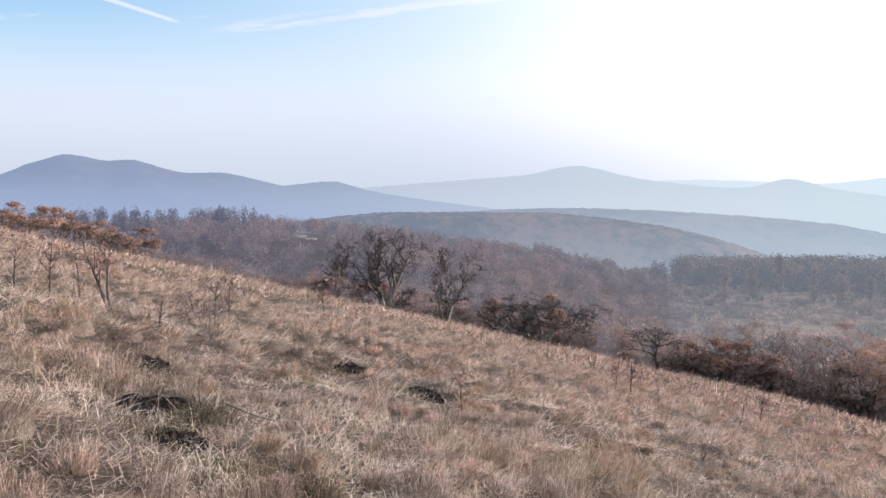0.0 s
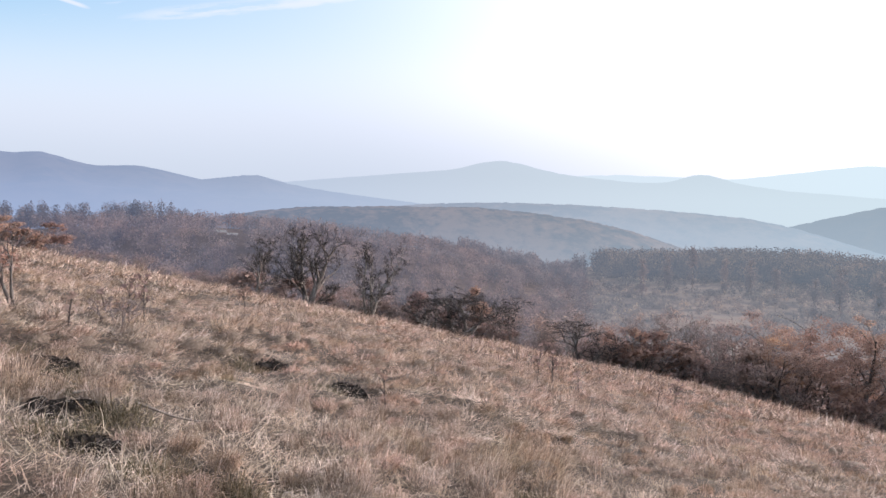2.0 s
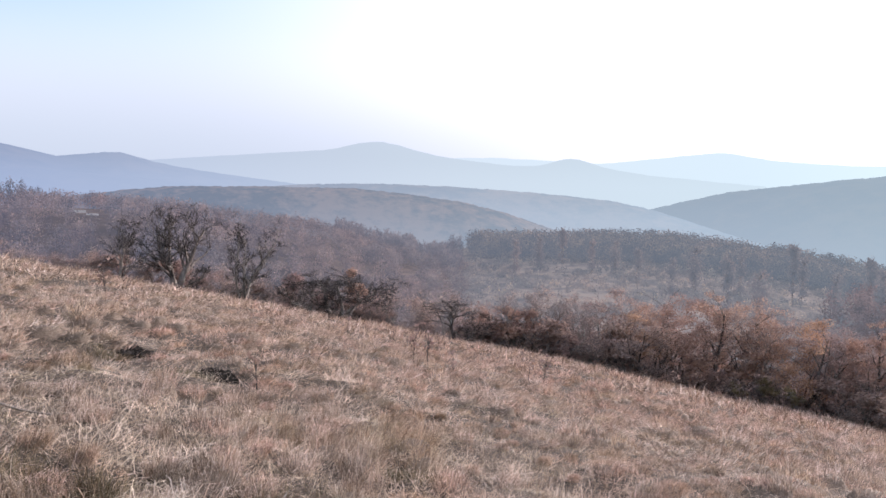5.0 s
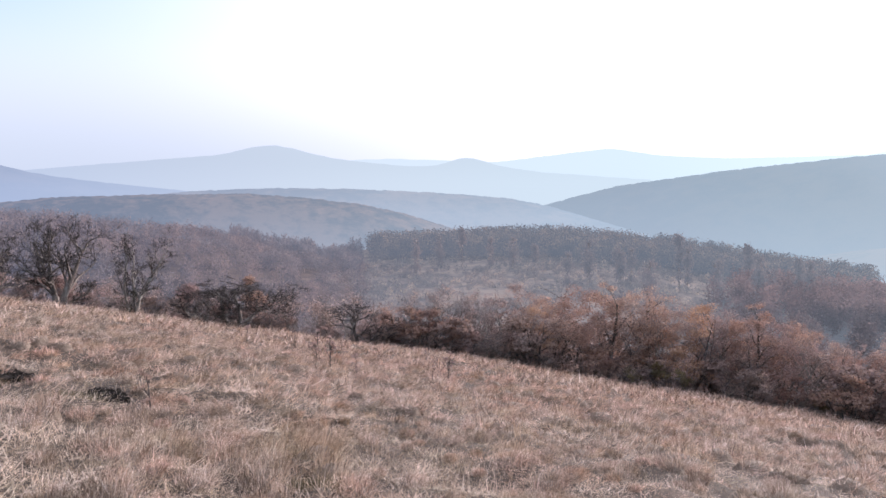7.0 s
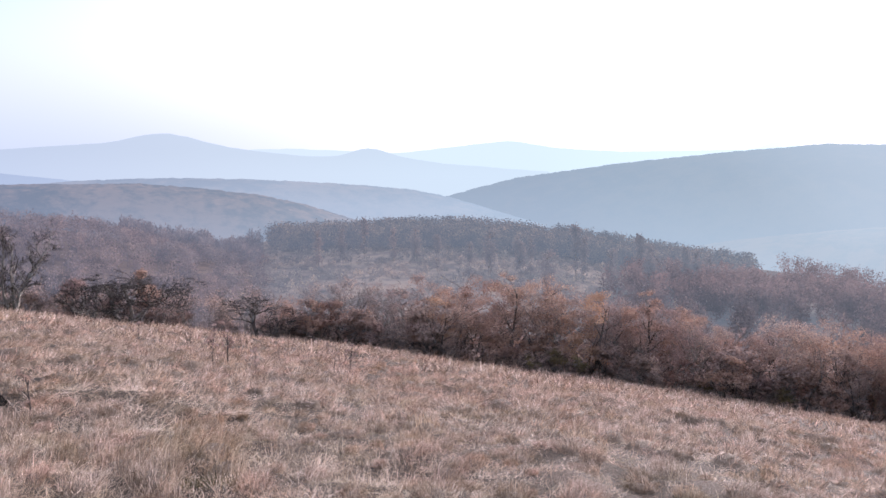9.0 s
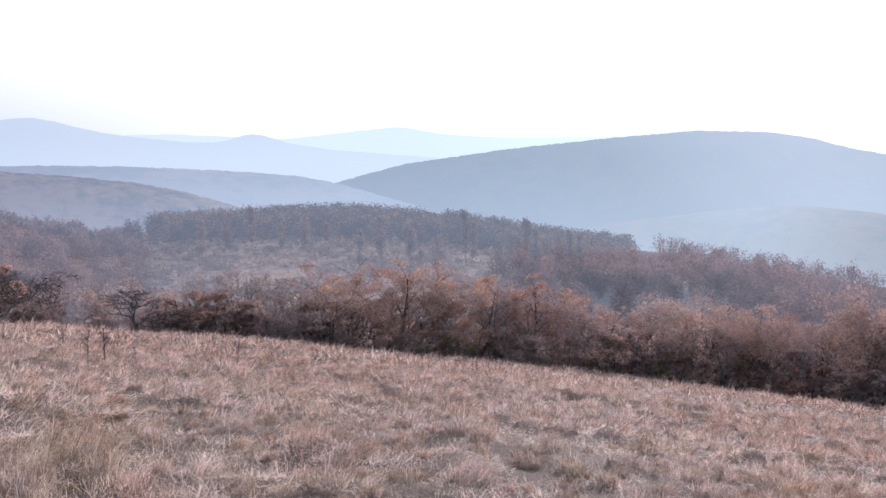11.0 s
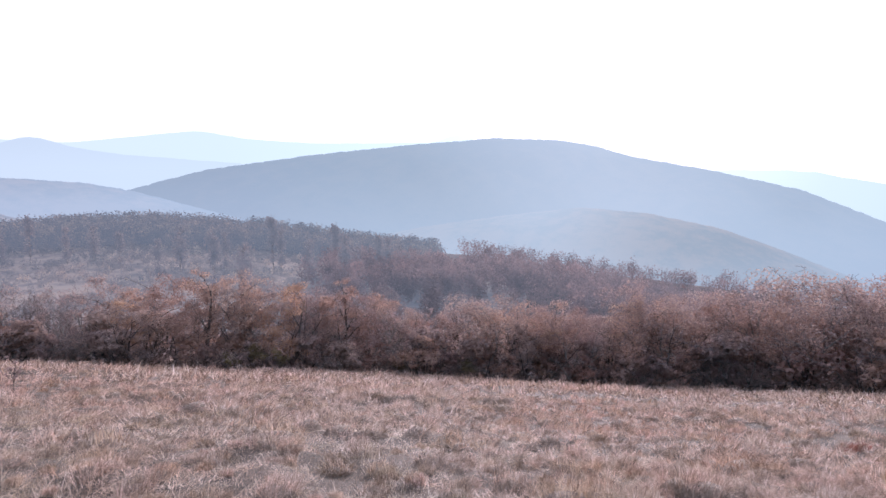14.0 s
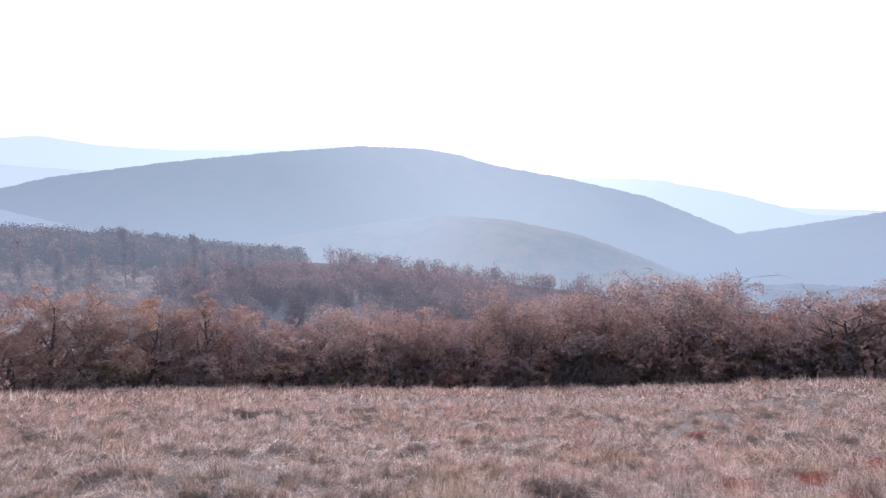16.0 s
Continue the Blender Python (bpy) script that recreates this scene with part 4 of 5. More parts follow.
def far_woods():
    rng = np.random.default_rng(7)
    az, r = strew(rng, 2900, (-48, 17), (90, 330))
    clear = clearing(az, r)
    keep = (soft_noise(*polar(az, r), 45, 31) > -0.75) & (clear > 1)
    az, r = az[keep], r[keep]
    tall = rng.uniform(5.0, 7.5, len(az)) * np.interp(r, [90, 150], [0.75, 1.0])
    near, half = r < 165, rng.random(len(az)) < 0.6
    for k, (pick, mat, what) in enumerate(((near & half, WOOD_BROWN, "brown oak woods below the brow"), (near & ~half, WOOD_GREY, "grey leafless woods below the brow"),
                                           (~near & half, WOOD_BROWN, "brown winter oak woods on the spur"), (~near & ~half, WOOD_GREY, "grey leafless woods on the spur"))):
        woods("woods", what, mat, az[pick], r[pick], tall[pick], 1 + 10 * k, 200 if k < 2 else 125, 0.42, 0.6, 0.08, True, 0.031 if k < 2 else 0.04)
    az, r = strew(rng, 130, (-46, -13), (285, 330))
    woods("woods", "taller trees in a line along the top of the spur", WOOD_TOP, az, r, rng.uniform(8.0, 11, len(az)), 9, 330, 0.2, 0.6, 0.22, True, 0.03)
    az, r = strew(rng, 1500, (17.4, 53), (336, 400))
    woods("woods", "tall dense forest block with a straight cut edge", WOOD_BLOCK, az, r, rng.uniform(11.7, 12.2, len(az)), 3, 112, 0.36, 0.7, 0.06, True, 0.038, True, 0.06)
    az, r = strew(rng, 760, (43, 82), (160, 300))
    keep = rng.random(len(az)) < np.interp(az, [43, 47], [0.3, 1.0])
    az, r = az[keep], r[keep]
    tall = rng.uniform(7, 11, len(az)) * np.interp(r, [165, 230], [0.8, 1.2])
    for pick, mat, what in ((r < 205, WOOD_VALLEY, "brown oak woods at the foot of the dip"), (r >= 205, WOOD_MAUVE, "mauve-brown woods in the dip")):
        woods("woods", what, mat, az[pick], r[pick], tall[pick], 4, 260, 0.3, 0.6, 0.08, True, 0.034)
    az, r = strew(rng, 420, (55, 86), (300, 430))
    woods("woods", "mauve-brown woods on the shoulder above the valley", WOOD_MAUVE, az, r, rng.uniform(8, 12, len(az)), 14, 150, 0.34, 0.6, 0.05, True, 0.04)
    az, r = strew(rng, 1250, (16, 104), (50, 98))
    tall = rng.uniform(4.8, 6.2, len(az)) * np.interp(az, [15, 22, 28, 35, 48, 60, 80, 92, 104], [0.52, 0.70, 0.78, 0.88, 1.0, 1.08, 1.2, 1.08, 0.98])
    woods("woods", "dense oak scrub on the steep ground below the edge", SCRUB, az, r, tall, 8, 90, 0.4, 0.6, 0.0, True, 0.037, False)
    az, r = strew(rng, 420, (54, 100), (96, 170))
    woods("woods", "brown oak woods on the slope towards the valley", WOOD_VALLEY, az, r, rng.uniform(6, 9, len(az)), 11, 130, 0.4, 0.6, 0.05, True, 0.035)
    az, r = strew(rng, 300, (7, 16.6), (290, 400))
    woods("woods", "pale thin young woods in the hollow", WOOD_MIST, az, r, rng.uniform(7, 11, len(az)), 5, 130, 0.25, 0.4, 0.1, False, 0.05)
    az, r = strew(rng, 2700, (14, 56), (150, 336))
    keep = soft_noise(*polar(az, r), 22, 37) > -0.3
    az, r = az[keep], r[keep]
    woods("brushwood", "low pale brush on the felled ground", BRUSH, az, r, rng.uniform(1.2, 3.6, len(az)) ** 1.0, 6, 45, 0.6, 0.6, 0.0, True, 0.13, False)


far_woods()

# seed trees left standing on the felled ground
SEED = "seed trees on the felled ground"


def seed_tree(seed, tall, wide):
    """A slender tree left standing: a straight stem, short limbs and a column of thin sprays."""
    rng = np.random.default_rng(seed)
    ob = tagged(new("seed_tree"), "slender seed tree with a thin brown column of twigs", "tree", SEED)
    lean = rng.normal(0, 0.02, 2)
    stem = [np.array([lean[0] * f * tall + rng.normal(0, 0.08) * f, lean[1] * f * tall + rng.normal(0, 0.08) * f, tall * f - 0.3 * (f == 0)]) for f in np.linspace(0, 1, 8)]
    limbs = []
    for k in range(16):
        f = rng.uniform(0.3, 0.97)
        p = np.array([lean[0] * f * tall, lean[1] * f * tall, f * tall])
        a, ln = rng.uniform(0, 6.28), wide * (1.25 - 0.75 * f) * rng.uniform(0.7, 1.2)
        d = np.array([math.cos(a), math.sin(a), 0.9])
        limbs.append(tube([p, p + d * ln * 0.6, p + d * ln + np.array([0, 0, 0.3])], [0.06, 0.045, 0.02], 4))
    part("trunk", mesh_np("trunk", *gather([tube(stem, np.linspace(0.2, 0.03, 8), 6)] + limbs), BARK_GREY, True), ob)
    n, knots = 760, 13
    kf = np.sort(rng.uniform(0.18, 0.97, knots))
    ka, kr = rng.uniform(0, 6.28, knots), wide * (1.1 - 0.65 * kf) * rng.uniform(0.1, 0.75, knots)
    knot = np.stack([lean[0] * kf * tall + kr * np.cos(ka), lean[1] * kf * tall + kr * np.sin(ka), kf * tall], -1)
    c = knot[rng.integers(0, knots, n)] + rng.normal(0, 1, (n, 3)) * np.array([0.27, 0.27, 0.36]) * wide
    c[:, 2] = np.clip(c[:, 2], 1.0, tall * 1.02)
    u = rng.normal(0, 1, (n, 3)) * np.array([0.6, 0.6, 1.0])
    u *= 0.42 / np.linalg.norm(u, axis=1, keepdims=True)
    w = np.cross(u, rng.normal(0, 1, (n, 3)))
    w *= 0.22 / (np.linalg.norm(w, axis=1, keepdims=True) + 1e-9)
    v = np.stack([c - u, c + w, c + u, c - w], 1).reshape(-1, 3)
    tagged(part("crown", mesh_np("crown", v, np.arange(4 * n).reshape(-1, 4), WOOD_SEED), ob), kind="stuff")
    return ob


POLES = [seed_tree(41, 16.5, 2.5), seed_tree(42, 15.0, 3.0), seed_tree(43, 17.5, 2.3)]
rng = random.Random(9)
for k, az in enumerate((20.8, 22.6, 24.4, 26.6, 28.3, 30.0, 32.5, 34.0, 36.3, 37.1, 38.4, 40.6, 41.2, 43.2, 45.3, 46.0, 46.8, 48.6, 49.3, 50.3)):
    m = place(POLES[k % 3], az, rng.uniform(225, 290) if az > 30 else rng.uniform(265, 320), rng.uniform(0, 360), rng.uniform(0.78, 0.98) * (1.3 if az > 33 else 1.08))
    if k < 3:
        POLES[k].matrix_basis = m
    else:
        copy_thing(POLES[k % 3], m)


# ---- the meadow's grass ----
def blades(rng, x, y, per, length, width, lean, bent, foot=0.06, droop=0.35, vary=0.35):
    """Tufts of curved blades at (x, y), per blades each, that fall outwards into a low dome."""
    m = len(x)
    size = (1 + vary * soft_noise(x, y, 1.9, 51) + rng.normal(0, vary * 0.6, m)).clip(0.4, 1.9)
    a = rng.uniform(0, 2 * math.pi, (m, per))
    spread = rng.uniform(0, 1, (m, per)) ** 0.6 * foot * size[:, None]
    bx, by = x[:, None] + np.cos(a) * spread, y[:, None] + np.sin(a) * spread
    bz = land_xy(bx.ravel(), by.ravel()).reshape(m, per) - 0.02
    L = length * size[:, None] * rng.uniform(0.55, 1.2, (m, per))
    tilt = rng.normal(lean, 0.38, (m, per)).clip(0.03, 1.5)
    comb = rng.uniform(0, 2 * math.pi, (m, 1))
    out = a + rng.normal(0, 0.55, (m, per))
    push = rng.uniform(0, 0.55, (m, 1))
    dx, dy = np.cos(out) * np.sin(tilt) + push * np.cos(comb), np.sin(out) * np.sin(tilt) + push * np.sin(comb)
    dz = np.cos(tilt)
    base = np.stack([bx, by, bz], -1)
    d1 = np.stack([dx * 0.7, dy * 0.7, dz + 0.12], -1)
    d2 = np.stack([dx * 1.2, dy * 1.2, dz * 0.4 - droop], -1)
    mid = base + d1 * (L * 0.5)[..., None]
    tip = mid + d2 * (L * 0.5)[..., None]
    turn = rng.uniform(0, math.pi, (m, per))
    side = np.stack([np.cos(turn), np.sin(turn), 0.4 * np.sin(turn * 7)], -1) * (width * rng.uniform(0.6, 1.4, (m, per)))[..., None]
    if bent:
        v = np.stack([base - side, base + side, mid + side * 0.8, mid - side * 0.8, tip], 2).reshape(-1, 3)
        k = np.arange(m * per)[:, None] * 5
        f = np.concatenate([np.stack([k, k + 1, k + 2], -1), np.stack([k, k + 2, k + 3], -1), np.stack([k + 3, k + 2, k + 4], -1)], 1).reshape(-1, 3)
    else:
        v = np.stack([base - side, base + side, mid * 0.4 + tip * 0.6], 2).reshape(-1, 3)
        f = np.arange(m * per * 3).reshape(-1, 3)
    return v, f


def strewn_grass(rng, per_m2, r, az=(-40, 105)):
    n = int(per_m2 * math.pi * (r[1] ** 2 - r[0] ** 2) * (az[1] - az[0]) / 360)
    a, d = strew(rng, n, az, r)
    x, y = polar(a, d)
    return off_bare(x, y)


def off_bare(x, y):
    keep = np.ones(len(x), bool)
    for ba, br, size, _ in BARE:
        px, py = polar(ba, br)
        keep &= np.hypot(x - px, (y - py) * 0.9) > size * (0.92 + 0.25 * soft_noise(x, y, 0.12, 70))
        px, py = polar(ba, br - 1.3 * size)
        keep &= np.hypot(x - px, y - py) > size * 0.75
    return x[keep], y[keep]


def tussock_places(rng, gap, r, drop, az=(-40, 105)):
    """An uneven lattice of tussocks in a ring sector, with some missing."""
    g = np.arange(-r[1], r[1], gap)
    x, y = np.meshgrid(g, g)
    x, y = x.ravel() + rng.uniform(-0.42, 0.42, x.size) * gap, y.ravel() + rng.uniform(-0.42, 0.42, y.size) * gap
    d, a = np.hypot(x, y), np.degrees(np.arctan2(x, y))
    a = np.where(a < az[0], a + 360, a)
    keep = (d > r[0]) & (d < r[1]) & (a < az[1])
    keep &= rng.random(len(x)) > drop * (1 + 0.9 * soft_noise(x, y, 1.4, 61))
    return off_bare(x[keep], y[keep])


def tussocks(rng, x, y, gap, per, length, width, bent, heart, fill=0.58):
    """Mounds of grass: a low matted core, and blades that spring from it and fall outwards."""
    m = len(x)
    R = gap * (fill + 0.16 * soft_noise(x, y, 1.5, 51) + rng.normal(0, 0.15, m)).clip(0.22, 1.05)
    H = R * rng.uniform(0.58, 1.15, m)
    z = land_xy(x, y)
    # cores
    k = 7
    a = (np.arange(k) / k * 2 * math.pi)[None] + rng.uniform(0, 6, (m, 1))
    lo = np.stack([x[:, None] + np.cos(a) * R[:, None] * 0.7, y[:, None] + np.sin(a) * R[:, None] * 0.7, 0 * a], -1)
    lo[..., 2] = land_xy(lo[..., 0].ravel(), lo[..., 1].ravel()).reshape(m, k) - 0.03
    wob = rng.uniform(0.75, 1.2, (m, k))
    hi = np.stack([x[:, None] + np.cos(a + 0.4) * R[:, None] * 0.5 * wob, y[:, None] + np.sin(a + 0.4) * R[:, None] * 0.5 * wob, z[:, None] + H[:, None] * 0.42 * heart * wob], -1)
    top = np.stack([x, y, z + H * 0.6 * heart], -1)[:, None]
    cv = np.concatenate([lo, hi, top], 1).reshape(-1, 3)
    b = (np.arange(m) * (2 * k + 1))[:, None]
    i0 = np.arange(k)[None]
    i1 = (i0 + 1) % k
    cf = np.concatenate([np.stack([b + i0, b + i1, b + k + i0], -1), np.stack([b + i1, b + k + i1, b + k + i0], -1), np.stack([b + k + i0, b + k + i1, b + 2 * k + 0 * i0], -1)], 1).reshape(-1, 3)
    # blades rise from the heart and end on a loose dome
    a = rng.uniform(0, 2 * math.pi, (m, per))
    q = rng.uniform(0, 1, (m, per)) ** 0.5
    # each is combed over to one side, mostly down the slope
    comb = (0.3 + 1.5 * soft_noise(x, y, 1.1, 77) + rng.normal(0, 0.6, m))[:, None]
    push = rng.uniform(0.0, 0.6, (m, 1)) * R[:, None]
    rr, hh = R[:, None], (H * length)[:, None]
    foot = 0.6 * rr * np.sqrt(rng.uniform(0, 1, (m, per)))
    fa = a + rng.normal(0, 0.7, (m, per))
    root = np.stack([x[:, None] + np.cos(fa) * foot, y[:, None] + np.sin(fa) * foot, z[:, None] - 0.02 + 0 * a], -1)
    reach = rng.uniform(0.7, 1.08, (m, per)) + (rng.random((m, per)) < 0.04) * 0.35
    up = np.sqrt(np.clip(1 - q * q, 0, 1))
    tip = np.stack([x[:, None] + np.cos(a) * q * rr * 1.25 * reach + push * np.cos(comb) * up, y[:, None] + np.sin(a) * q * rr * 1.25 * reach + push * np.sin(comb) * up,
                    z[:, None] + 0.015 + hh * up * reach * rng.uniform(0.6, 1.0, (m, per))], -1)
    mid = root * 0.48 + tip * 0.52
    mid[..., 2] = z[:, None] + hh * (0.3 + 0.55 * up) * rng.uniform(0.75, 1.1, (m, per))
    tip = tip + rng.normal(0, 0.02, tip.shape)
    turn = rng.uniform(0, math.pi, (m, per))
    side = np.stack([np.cos(turn), np.sin(turn), 0.5 * np.sin(turn * 7)], -1) * (width * rng.uniform(0.6, 1.4, (m, per)))[..., None]
    if bent:
        bv = np.stack([root - side, root + side, mid + side * 0.8, mid - side * 0.8, tip], 2).reshape(-1, 3)
        n = np.arange(m * per)[:, None] * 5
        bf = np.concatenate([np.stack([n, n + 1, n + 2], -1), np.stack([n, n + 2, n + 3], -1), np.stack([n + 3, n + 2, n + 4], -1)], 1).reshape(-1, 3)
    else:
        bv = np.stack([root * 0.6 + mid * 0.4 - side, root * 0.6 + mid * 0.4 + side, tip], 2).reshape(-1, 3)
        bf = np.arange(m * per * 3).reshape(-1, 3)
    return (cv, cf), (bv, bf)


def make_grass():
    rng = np.random.default_rng(3)
    sets, cores = [], []

    def mounds(label, gap, r, drop, per, length, width, bent, az=(-40, 105), heart=1.0, fill=0.58):
        x, y = tussock_places(rng, gap, r, drop, az)
        core, hair = tussocks(rng, x, y, gap, per, length, width, bent, heart, fill)
        if heart > 0:
            cores.append(core)
        sets.append(("grass", label, GRASS, hair))

    mounds("dense tussocks of dry straw-coloured grass", 0.43, (1.3, 10), 0.36, 300, 0.74, 0.0018, True, (-40, 26), heart=0.42, fill=0.50)
    mounds("low tussocks of dry straw-coloured grass", 0.42, (1.3, 10), 0.24, 330, 0.72, 0.0017, True, (26, 105), heart=0.45, fill=0.54)
    mounds("dry straw-coloured tussocks on the slope", 0.50, (10, 23), 0.16, 150, 0.95, 0.004, False, heart=0.42, fill=0.54)
    mounds("dry tan tussocks towards the edge of the meadow", 0.62, (23, 56), 0.22, 34, 1.1, 0.0135, False, heart=0.0)
    mounds("dry tan tussocks round the standing place", 0.44, (1.0, 7), 0.3, 110, 0.72, 0.0036, False, (105, 320), 0.22, 0.54)
    sets.append(("grass", "matted brown thatch at the heart of the tussocks", THATCH, gather(cores)))
    x, y = strewn_grass(rng, 210, (0.2, 10))
    open_ground = soft_noise(x, y, 0.45, 64) + 0.5 * soft_noise(x, y, 0.17, 65) < np.interp(np.degrees(np.arctan2(x, y)), [12, 34], [0.14, 0.85])
    x, y = x[open_ground], y[open_ground]
    sets.append(("grass", "matted dry grass carpet between the tussocks", MATTED, blades(rng, x, y, 8, 0.17, 0.0022, 1.36, False, 0.09, 0.02)))
    x, y = strewn_grass(rng, 110, (0.2, 7), (105, 320))
    sets.append(("grass", "matted dry grass round the standing place", MATTED, blades(rng, x, y, 6, 0.18, 0.0032, 1.36, False, 0.1, 0.02)))
    x, y = strewn_grass(rng, 68, (10, 24))
    sets.append(("grass", "matted dry grass carpet on the slope", MATTED, blades(rng, x, y, 6, 0.2, 0.0058, 1.4, False, 0.14, 0.02)))
    x, y = strewn_grass(rng, 15, (24, 56))
    sets.append(("grass", "matted dry grass carpet towards the edge", MATTED, blades(rng, x, y, 4, 0.34, 0.014, 1.38, False, 0.25, 0.02)))
    x, y = strewn_grass(rng, 24, (2.2, 10))
    spots = [(-23.6, 7.6), (-21.2, 8.6), (-19.6, 7.7), (-20.2, 6.1), (-17.4, 6.6), (-24.5, 9.4), (-8.6, 10.8), (-3.4, 9.9), (-14.5, 5.4), (-9.0, 5.2), (-1.0, 4.6), (3.2, 5.2), (9.0, 7.4), (13.0, 6.4), (-26.0, 8.4)]
    ox = np.concatenate([polar(a, r)[0] + rng.normal(0, 0.13, 40) for a, r in spots])
    oy = np.concatenate([polar(a, r)[1] + rng.normal(0, 0.13, 40) for a, r in spots])
    sets.append(("grass", "dense olive tufts in the hollows", OLIVE, blades(rng, ox, oy, 14, 0.19, 0.0024, 0.7, True, 0.08)))
    fa, fr = strew(rng, 1900, (17, 101), (41.0, 43.4))
    fx, fy = polar(fa, fr)
    sets.append(("grass", "taller pale grass along the foot of the trees", GRASS, blades(rng, fx, fy, 9, 0.5, 0.009, 0.4, False, 0.2)))
    sets.append(("grass", "short olive and tan grass between the tussocks", UNDER, blades(rng, x, y, 9, 0.10, 0.0025, 1.0, False, 0.10)))
    x, y = strewn_grass(rng, 330, (1.2, 13))
    lying = (soft_noise(x, y, 0.8, 63) + 0.5 * soft_noise(x, y, 0.3, 66) > 0.08) | (soft_noise(x, y, 0.45, 64) + 0.5 * soft_noise(x, y, 0.17, 65) > 0.2)
    x, y = x[lying], y[lying]
    sets.append(("straw", "flattened bleached straw lying among the tussocks", STALK, blades(rng, x, y, 3, 0.26, 0.0032, 1.48, False, 0.2, -0.03)))
    x, y = strewn_grass(rng, 230, (0.2, 6.5))
    sets.append(("straw", "trodden pale straw round the standing place", STALK, blades(rng, x, y, 3, 0.2, 0.0019, 1.46, False, 0.2, -0.03)))
    near = [polar(a, r - 0.1) for a, r, _, _ in BARE for _ in range(110)]
    x = np.array([p[0] for p in near]) + rng.normal(0, 0.26, len(near))
    y = np.array([p[1] for p in near]) + rng.normal(0, 0.26, len(near))
    sets.append(("straw", "pale straw fallen across the bare earth", STALK, blades(rng, x, y, 2, 0.22, 0.0022, 1.3, True, 0.1, 0.0)))
    x, y = strewn_grass(rng, 75, (1.3, 9), (-40, 34))
    arched = soft_noise(x, y, 0.6, 68) + 0.4 * soft_noise(x, y, 0.2, 69) > -0.15
    sets.append(("straw", "bleached bent straw arching over the tussocks", STALK, blades(rng, x[arched], y[arched], 4, 0.3, 0.0017, 1.0, True, 0.12, 0.3)))
    x, y = strewn_grass(rng, 1.2, (4, 45))
    sets.append(("straw", "pale standing seed stalks over the grass", STALK, blades(rng, x, y, 2, 0.40, 0.0022, 0.35, False, 0.05, 0.0)))
    for name, label, mat, (v, f) in sets:
        tagged(new(name, mesh_np(name, v, f, mat)), label, "grass", kind="stuff")


make_grass()


# ---- single things in the meadow ----
def clod_heap(label, az, r, wide, deep, seed):
    """Dark soil of a shaded hollow, its shade put into the near-black colour: a ragged low heap of broken earth, with
    clods on and round it.
    """
    rng = np.random.default_rng(seed)
    x0, y0 = polar(az, r)
    z0 = float(land(az, r))
    bm = bmesh.new()
    rings, n = 8, 30
    grid = []
    ragged = [1 + 0.22 * math.sin(3 * 6.2832 * k / n + seed) + 0.14 * math.sin(7 * 6.2832 * k / n + 2 * seed) + rng.uniform(-0.13, 0.13) for k in range(n)]
    for i in range(rings):
        f = (i + 1) / rings
        row = []
        for k in range(n):
            a = 6.2832 * k / n
            q = wide * f * (1 + (ragged[k] - 1) * f)
            x, y = q * math.cos(a), q * math.sin(a) * 0.8
            h = float(land_xy(x0 + x, y0 + y)) - z0
            lift = 0.02 + deep * (1 - f ** 3) * (0.75 + 0.35 * math.sin(2.3 * x / wide + seed) * math.sin(3.1 * y / wide)) + (rng.uniform(-0.04, 0.05) if f < 0.95 else -0.06)
            row.append(bm.verts.new((x + rng.uniform(-0.01, 0.01), y + rng.uniform(-0.01, 0.01), h + lift)))
        grid.append(row)
    mid = bm.verts.new((0, 0, 0.02 + deep * 0.7))
    for k in range(n):
        bm.faces.new((mid, grid[0][k], grid[0][(k + 1) % n]))
        for i in range(rings - 1):
            bm.faces.new((grid[i][k], grid[i + 1][k], grid[i + 1][(k + 1) % n], grid[i][(k + 1) % n]))
    me = bpy.data.meshes.new("soil_patch")
    bm.to_mesh(me)
    bm.free()
    me.materials.append(EARTH)
    ob = tagged(new("soil_patch"), label, "soil")
    ob.matrix_basis = pose(float(x0), float(y0), z0 + 0.02)
    part("scrape", me, ob)
    for k in range(34):
        a, q, c = rng.uniform(0, 6.28), wide * rng.uniform(0.1, 1.0), rng.uniform(0.012, 0.042)
        x, y = q * math.cos(a), q * math.sin(a) * 0.8
        bm = bmesh.new()
        bmesh.ops.create_icosphere(bm, subdivisions=1, radius=c)
        for v in bm.verts:
            v.co *= rng.uniform(0.6, 1.35)
            v.co.z *= 0.8
        cm = bpy.data.meshes.new("clod")
        bm.to_mesh(cm)
        bm.free()
        cm.materials.append(EARTH)
        o = part("clod", cm, ob)
        o.location = (x, y, float(land_xy(x0 + x, y0 + y)) - z0 + c * 0.3 + deep * 0.85 * (1 - (q / wide) ** 3))
    return ob


for k, (az, r, size, deep) in enumerate(BARE):
    clod_heap("dark bare earth of a shaded hollow between the tussocks", az, r, size * 0.95, deep, k)


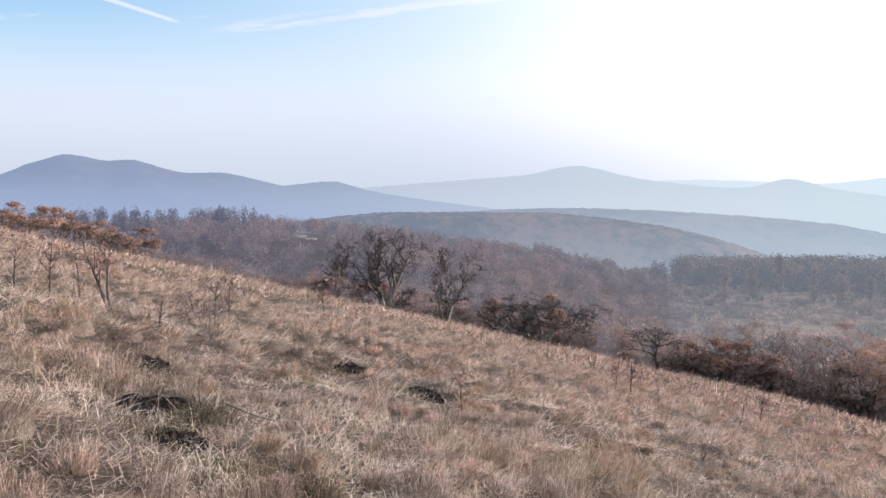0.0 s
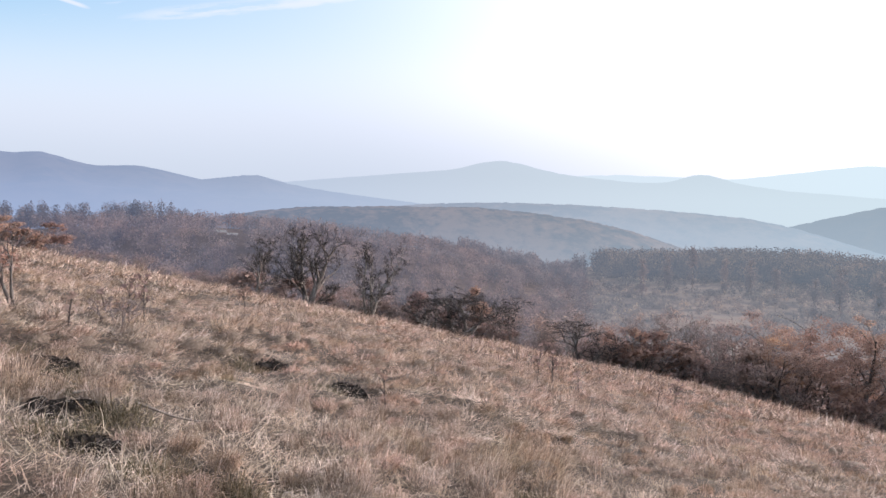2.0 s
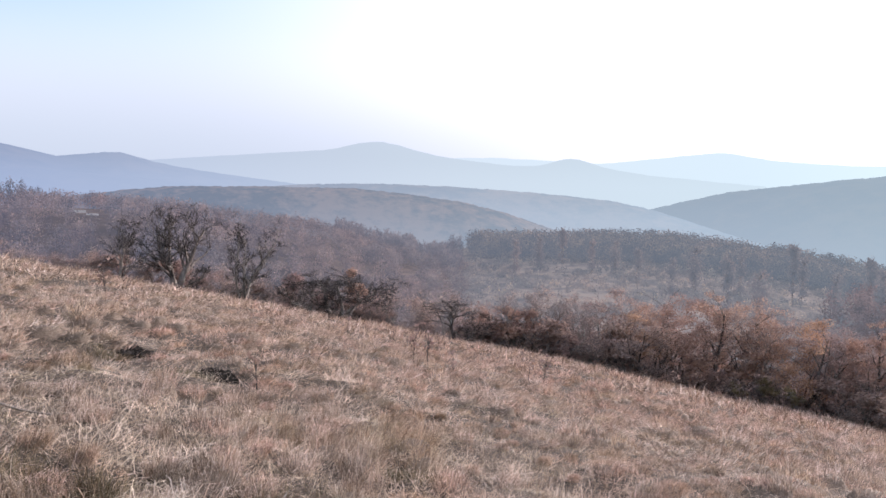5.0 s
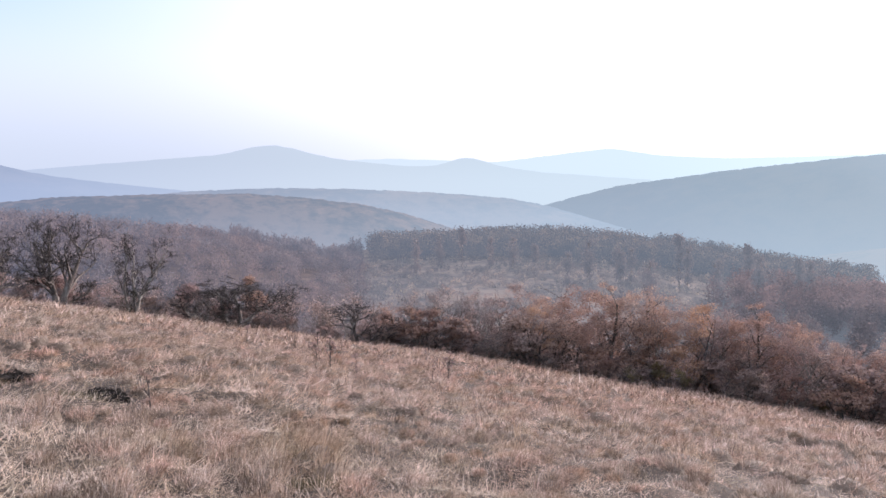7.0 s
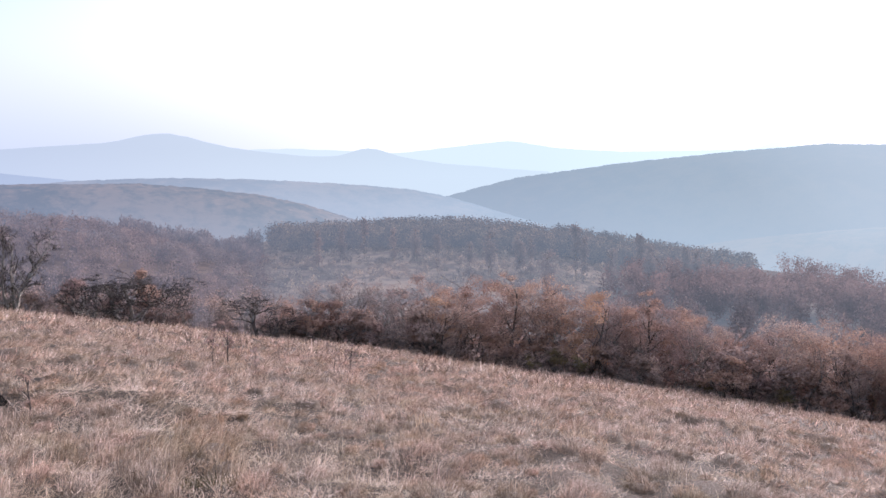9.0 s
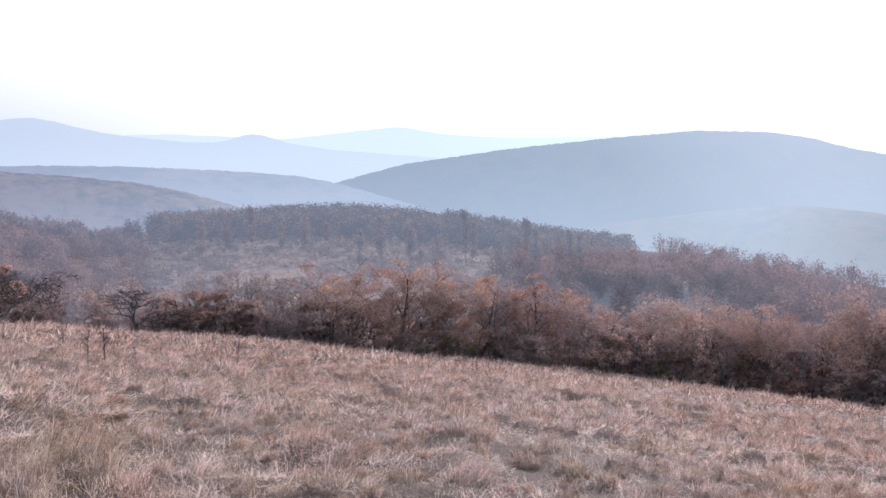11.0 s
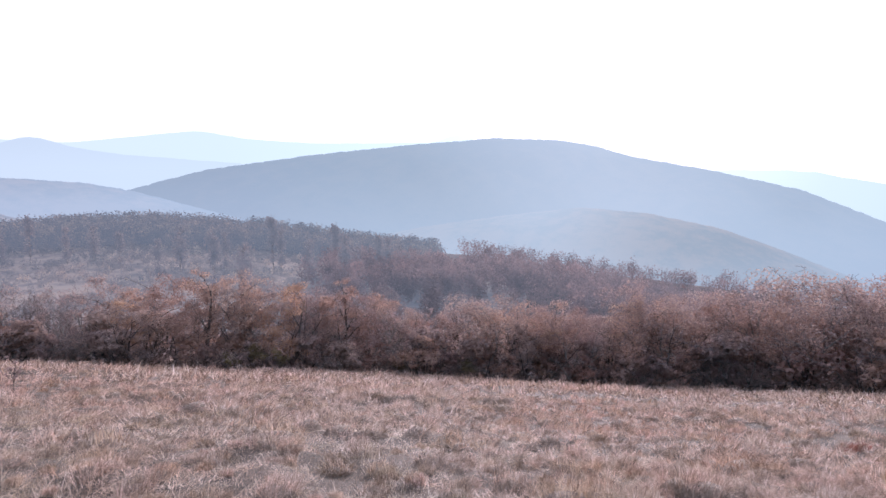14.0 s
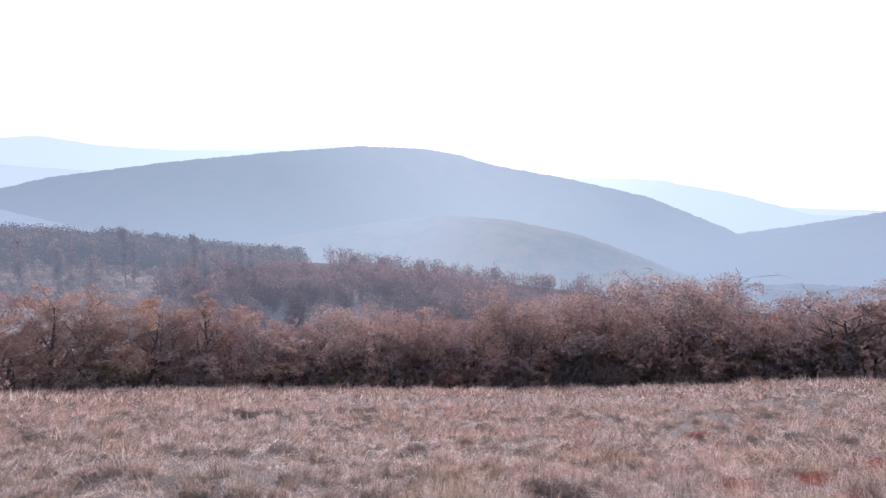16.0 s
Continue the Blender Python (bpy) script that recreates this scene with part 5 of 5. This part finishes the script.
def dry_weed(label, seed, tall, side, bark):
    """A dead herb: a thin stem with a few side shoots and seed heads."""
    rng = np.random.default_rng(seed)
    ob = tagged(new("dry_weed"), label, "plant", "dry weeds in the meadow")
    bend = rng.normal(0, 0.06, 2)
    pts = [np.array([bend[0] * f * f * tall * 2, bend[1] * f * f * tall * 2, tall * f - 0.05]) for f in np.linspace(0, 1, 6)]
    part("stem", mesh_np("stem", *tube(pts, np.linspace(0.016, 0.007, 6), 4), bark), ob)
    heads, k = [], 0
    for i in range(side):
        f = rng.uniform(0.35, 0.98)
        p = np.array([bend[0] * f * f * tall * 2, bend[1] * f * f * tall * 2, tall * f - 0.05])
        a, ln = rng.uniform(0, 6.28), tall * rng.uniform(0.1, 0.28)
        d = np.array([math.cos(a) * 0.7, math.sin(a) * 0.7, 0.75])
        ends = [p, p + d * ln * 0.55, p + d * ln + np.array([0, 0, 0.02])]
        part("side_shoot", mesh_np("side_shoot", *tube(ends, [0.009, 0.006, 0.005], 3), bark), ob)
        heads.append(ends[2])
    c = np.array(heads + [pts[-1]])
    c = np.repeat(c, 7, 0) + rng.normal(0, 0.02, (len(c) * 7, 3))
    u, w = rng.normal(0, 0.024, c.shape), rng.normal(0, 0.018, c.shape)
    v = np.stack([c - u, c + w, c + u, c - w], 1).reshape(-1, 3)
    tagged(part("seed_head", mesh_np("seed_head", v, np.arange(len(v)).reshape(-1, 4), LEAF_DULL), ob), kind="stuff")
    return ob


WEEDS = [dry_weed("dead brown weed stalk with small seed heads", 71, 0.75, 7, TWIG_DARK), dry_weed("tall dry branched weed stalk", 72, 0.95, 11, TWIG_DARK),
         dry_weed("short dark dead thistle stalk", 73, 0.55, 4, TWIG_DARK)]
SPOTS = [(-25.6, 12.5), (-27.4, 12.4), (-18.2, 12.5), (-16.8, 12.2), (-15.8, 12.9), (-20.5, 11.0), (1.5, 9.3), (14.2, 17.0), (16.2, 18.0), (22.0, 18.5), (23.2, 19.5),
         (8.0, 24.0), (11.5, 26.0), (13.1, 17.5), (29.0, 24.0), (21.5, 30.0), (-9.0, 21.0), (-12.0, 26.0), (-29.5, 13.0), (33.0, 33.0)]
rng = random.Random(4)
for k, (az, r) in enumerate(SPOTS):
    m = place(WEEDS[k % 3], az, r, rng.uniform(0, 360), rng.uniform(0.8, 1.25))
    if k < 3:
        WEEDS[k].matrix_basis = m
    else:
        copy_thing(WEEDS[k % 3], m)

# saplings that rise over the grass
ob = tree("oak_sapling", "twin-stemmed oak sapling with rust leaves at the top", 81, 1.3, 2, 0.045, BARK_DARK, LEAF_RUST, 230, 0.04, 0.07, reach=(0.38, 0.5, 0.4), kids=(7, 3, 2), low=0.5, rise=(0.1, 0.02, 0.0, 0.0), category="sapling", single=True)
ob.matrix_basis = place(ob, -22.8, 11.6, 30, 1.0, 0.85)
ob = tree("briar", "bare reddish briar with arching twigs", 82, 0.75, 6, 0.009, TWIG, LEAF_RUST, 40, 0.03, 0.05, reach=(0.5, 0.5, 0.4), kids=(4, 3, 2), low=0.2, category="shrub", single=True)
ob.matrix_basis = place(ob, -17.3, 11.8, 30, 0.9, 1.2)


def red_growth(az, r, wide, seed):
    """A cushion of low reddish stems and leaves."""
    rng = np.random.default_rng(seed)
    n = int(26 * wide / 0.3)
    a, q = rng.uniform(0, 6.28, n), wide * np.sqrt(rng.uniform(0, 1, n))
    x0, y0 = polar(az, r)
    v, f = blades(rng, x0 + q * np.cos(a), y0 + q * np.sin(a) * 0.6, 40, 0.17, 0.006, 0.6, False, 0.08)
    v = v - np.array([x0, y0, float(land(az, r))])
    ob = tagged(new("low_shrub", mesh_np("low_shrub", v, f, HEATH)), "cushion of low reddish heath growth in the grass", "shrub", "reddish cushions")
    ob.matrix_basis = pose(float(x0), float(y0), float(land(az, r)))


for k, (az, r, wide) in enumerate(((91.8, 11.6, 0.55), (94.2, 11.2, 0.4), (85.5, 8.4, 0.4), (90.5, 9.2, 0.35), (78.0, 13.5, 0.3), (83.0, 14.5, 0.3), (97.0, 9.0, 0.5), (70.5, 15.5, 0.25), (93.0, 7.6, 0.35))):
    red_growth(az, r, wide, 90 + k)

# dead sticks lying in the grass
STICKS = [(-13.5, 6.9, 0.6, 20), (-18.9, 7.6, 0.5, 75), (-8.9, 9.0, 0.35, 10), (-20.8, 8.0, 0.5, 160), (3.0, 5.2, 0.5, 60), (66.0, 7.0, 0.45, 150)]
for k, (az, r, ln, turn) in enumerate(STICKS):
    rng = np.random.default_rng(120 + k)
    x0, y0 = polar(az, r)
    t = radians(turn)
    pts = []
    for f in np.linspace(-0.5, 0.5, 6):
        x, y = x0 + f * ln * math.cos(t) + rng.normal(0, 0.012), y0 + f * ln * math.sin(t) + rng.normal(0, 0.012)
        pts.append(np.array([x - x0, y - y0, float(land_xy(x, y)) - float(land(az, r)) + 0.05]))
    ob = tagged(new("dead_stick", mesh_np("dead_stick", *tube(pts, np.linspace(0.014, 0.006, 6), 5), BARK_PALE)), "bleached dead stick lying in the grass", "stick")
    ob.matrix_basis = pose(float(x0), float(y0), float(land(az, r)))
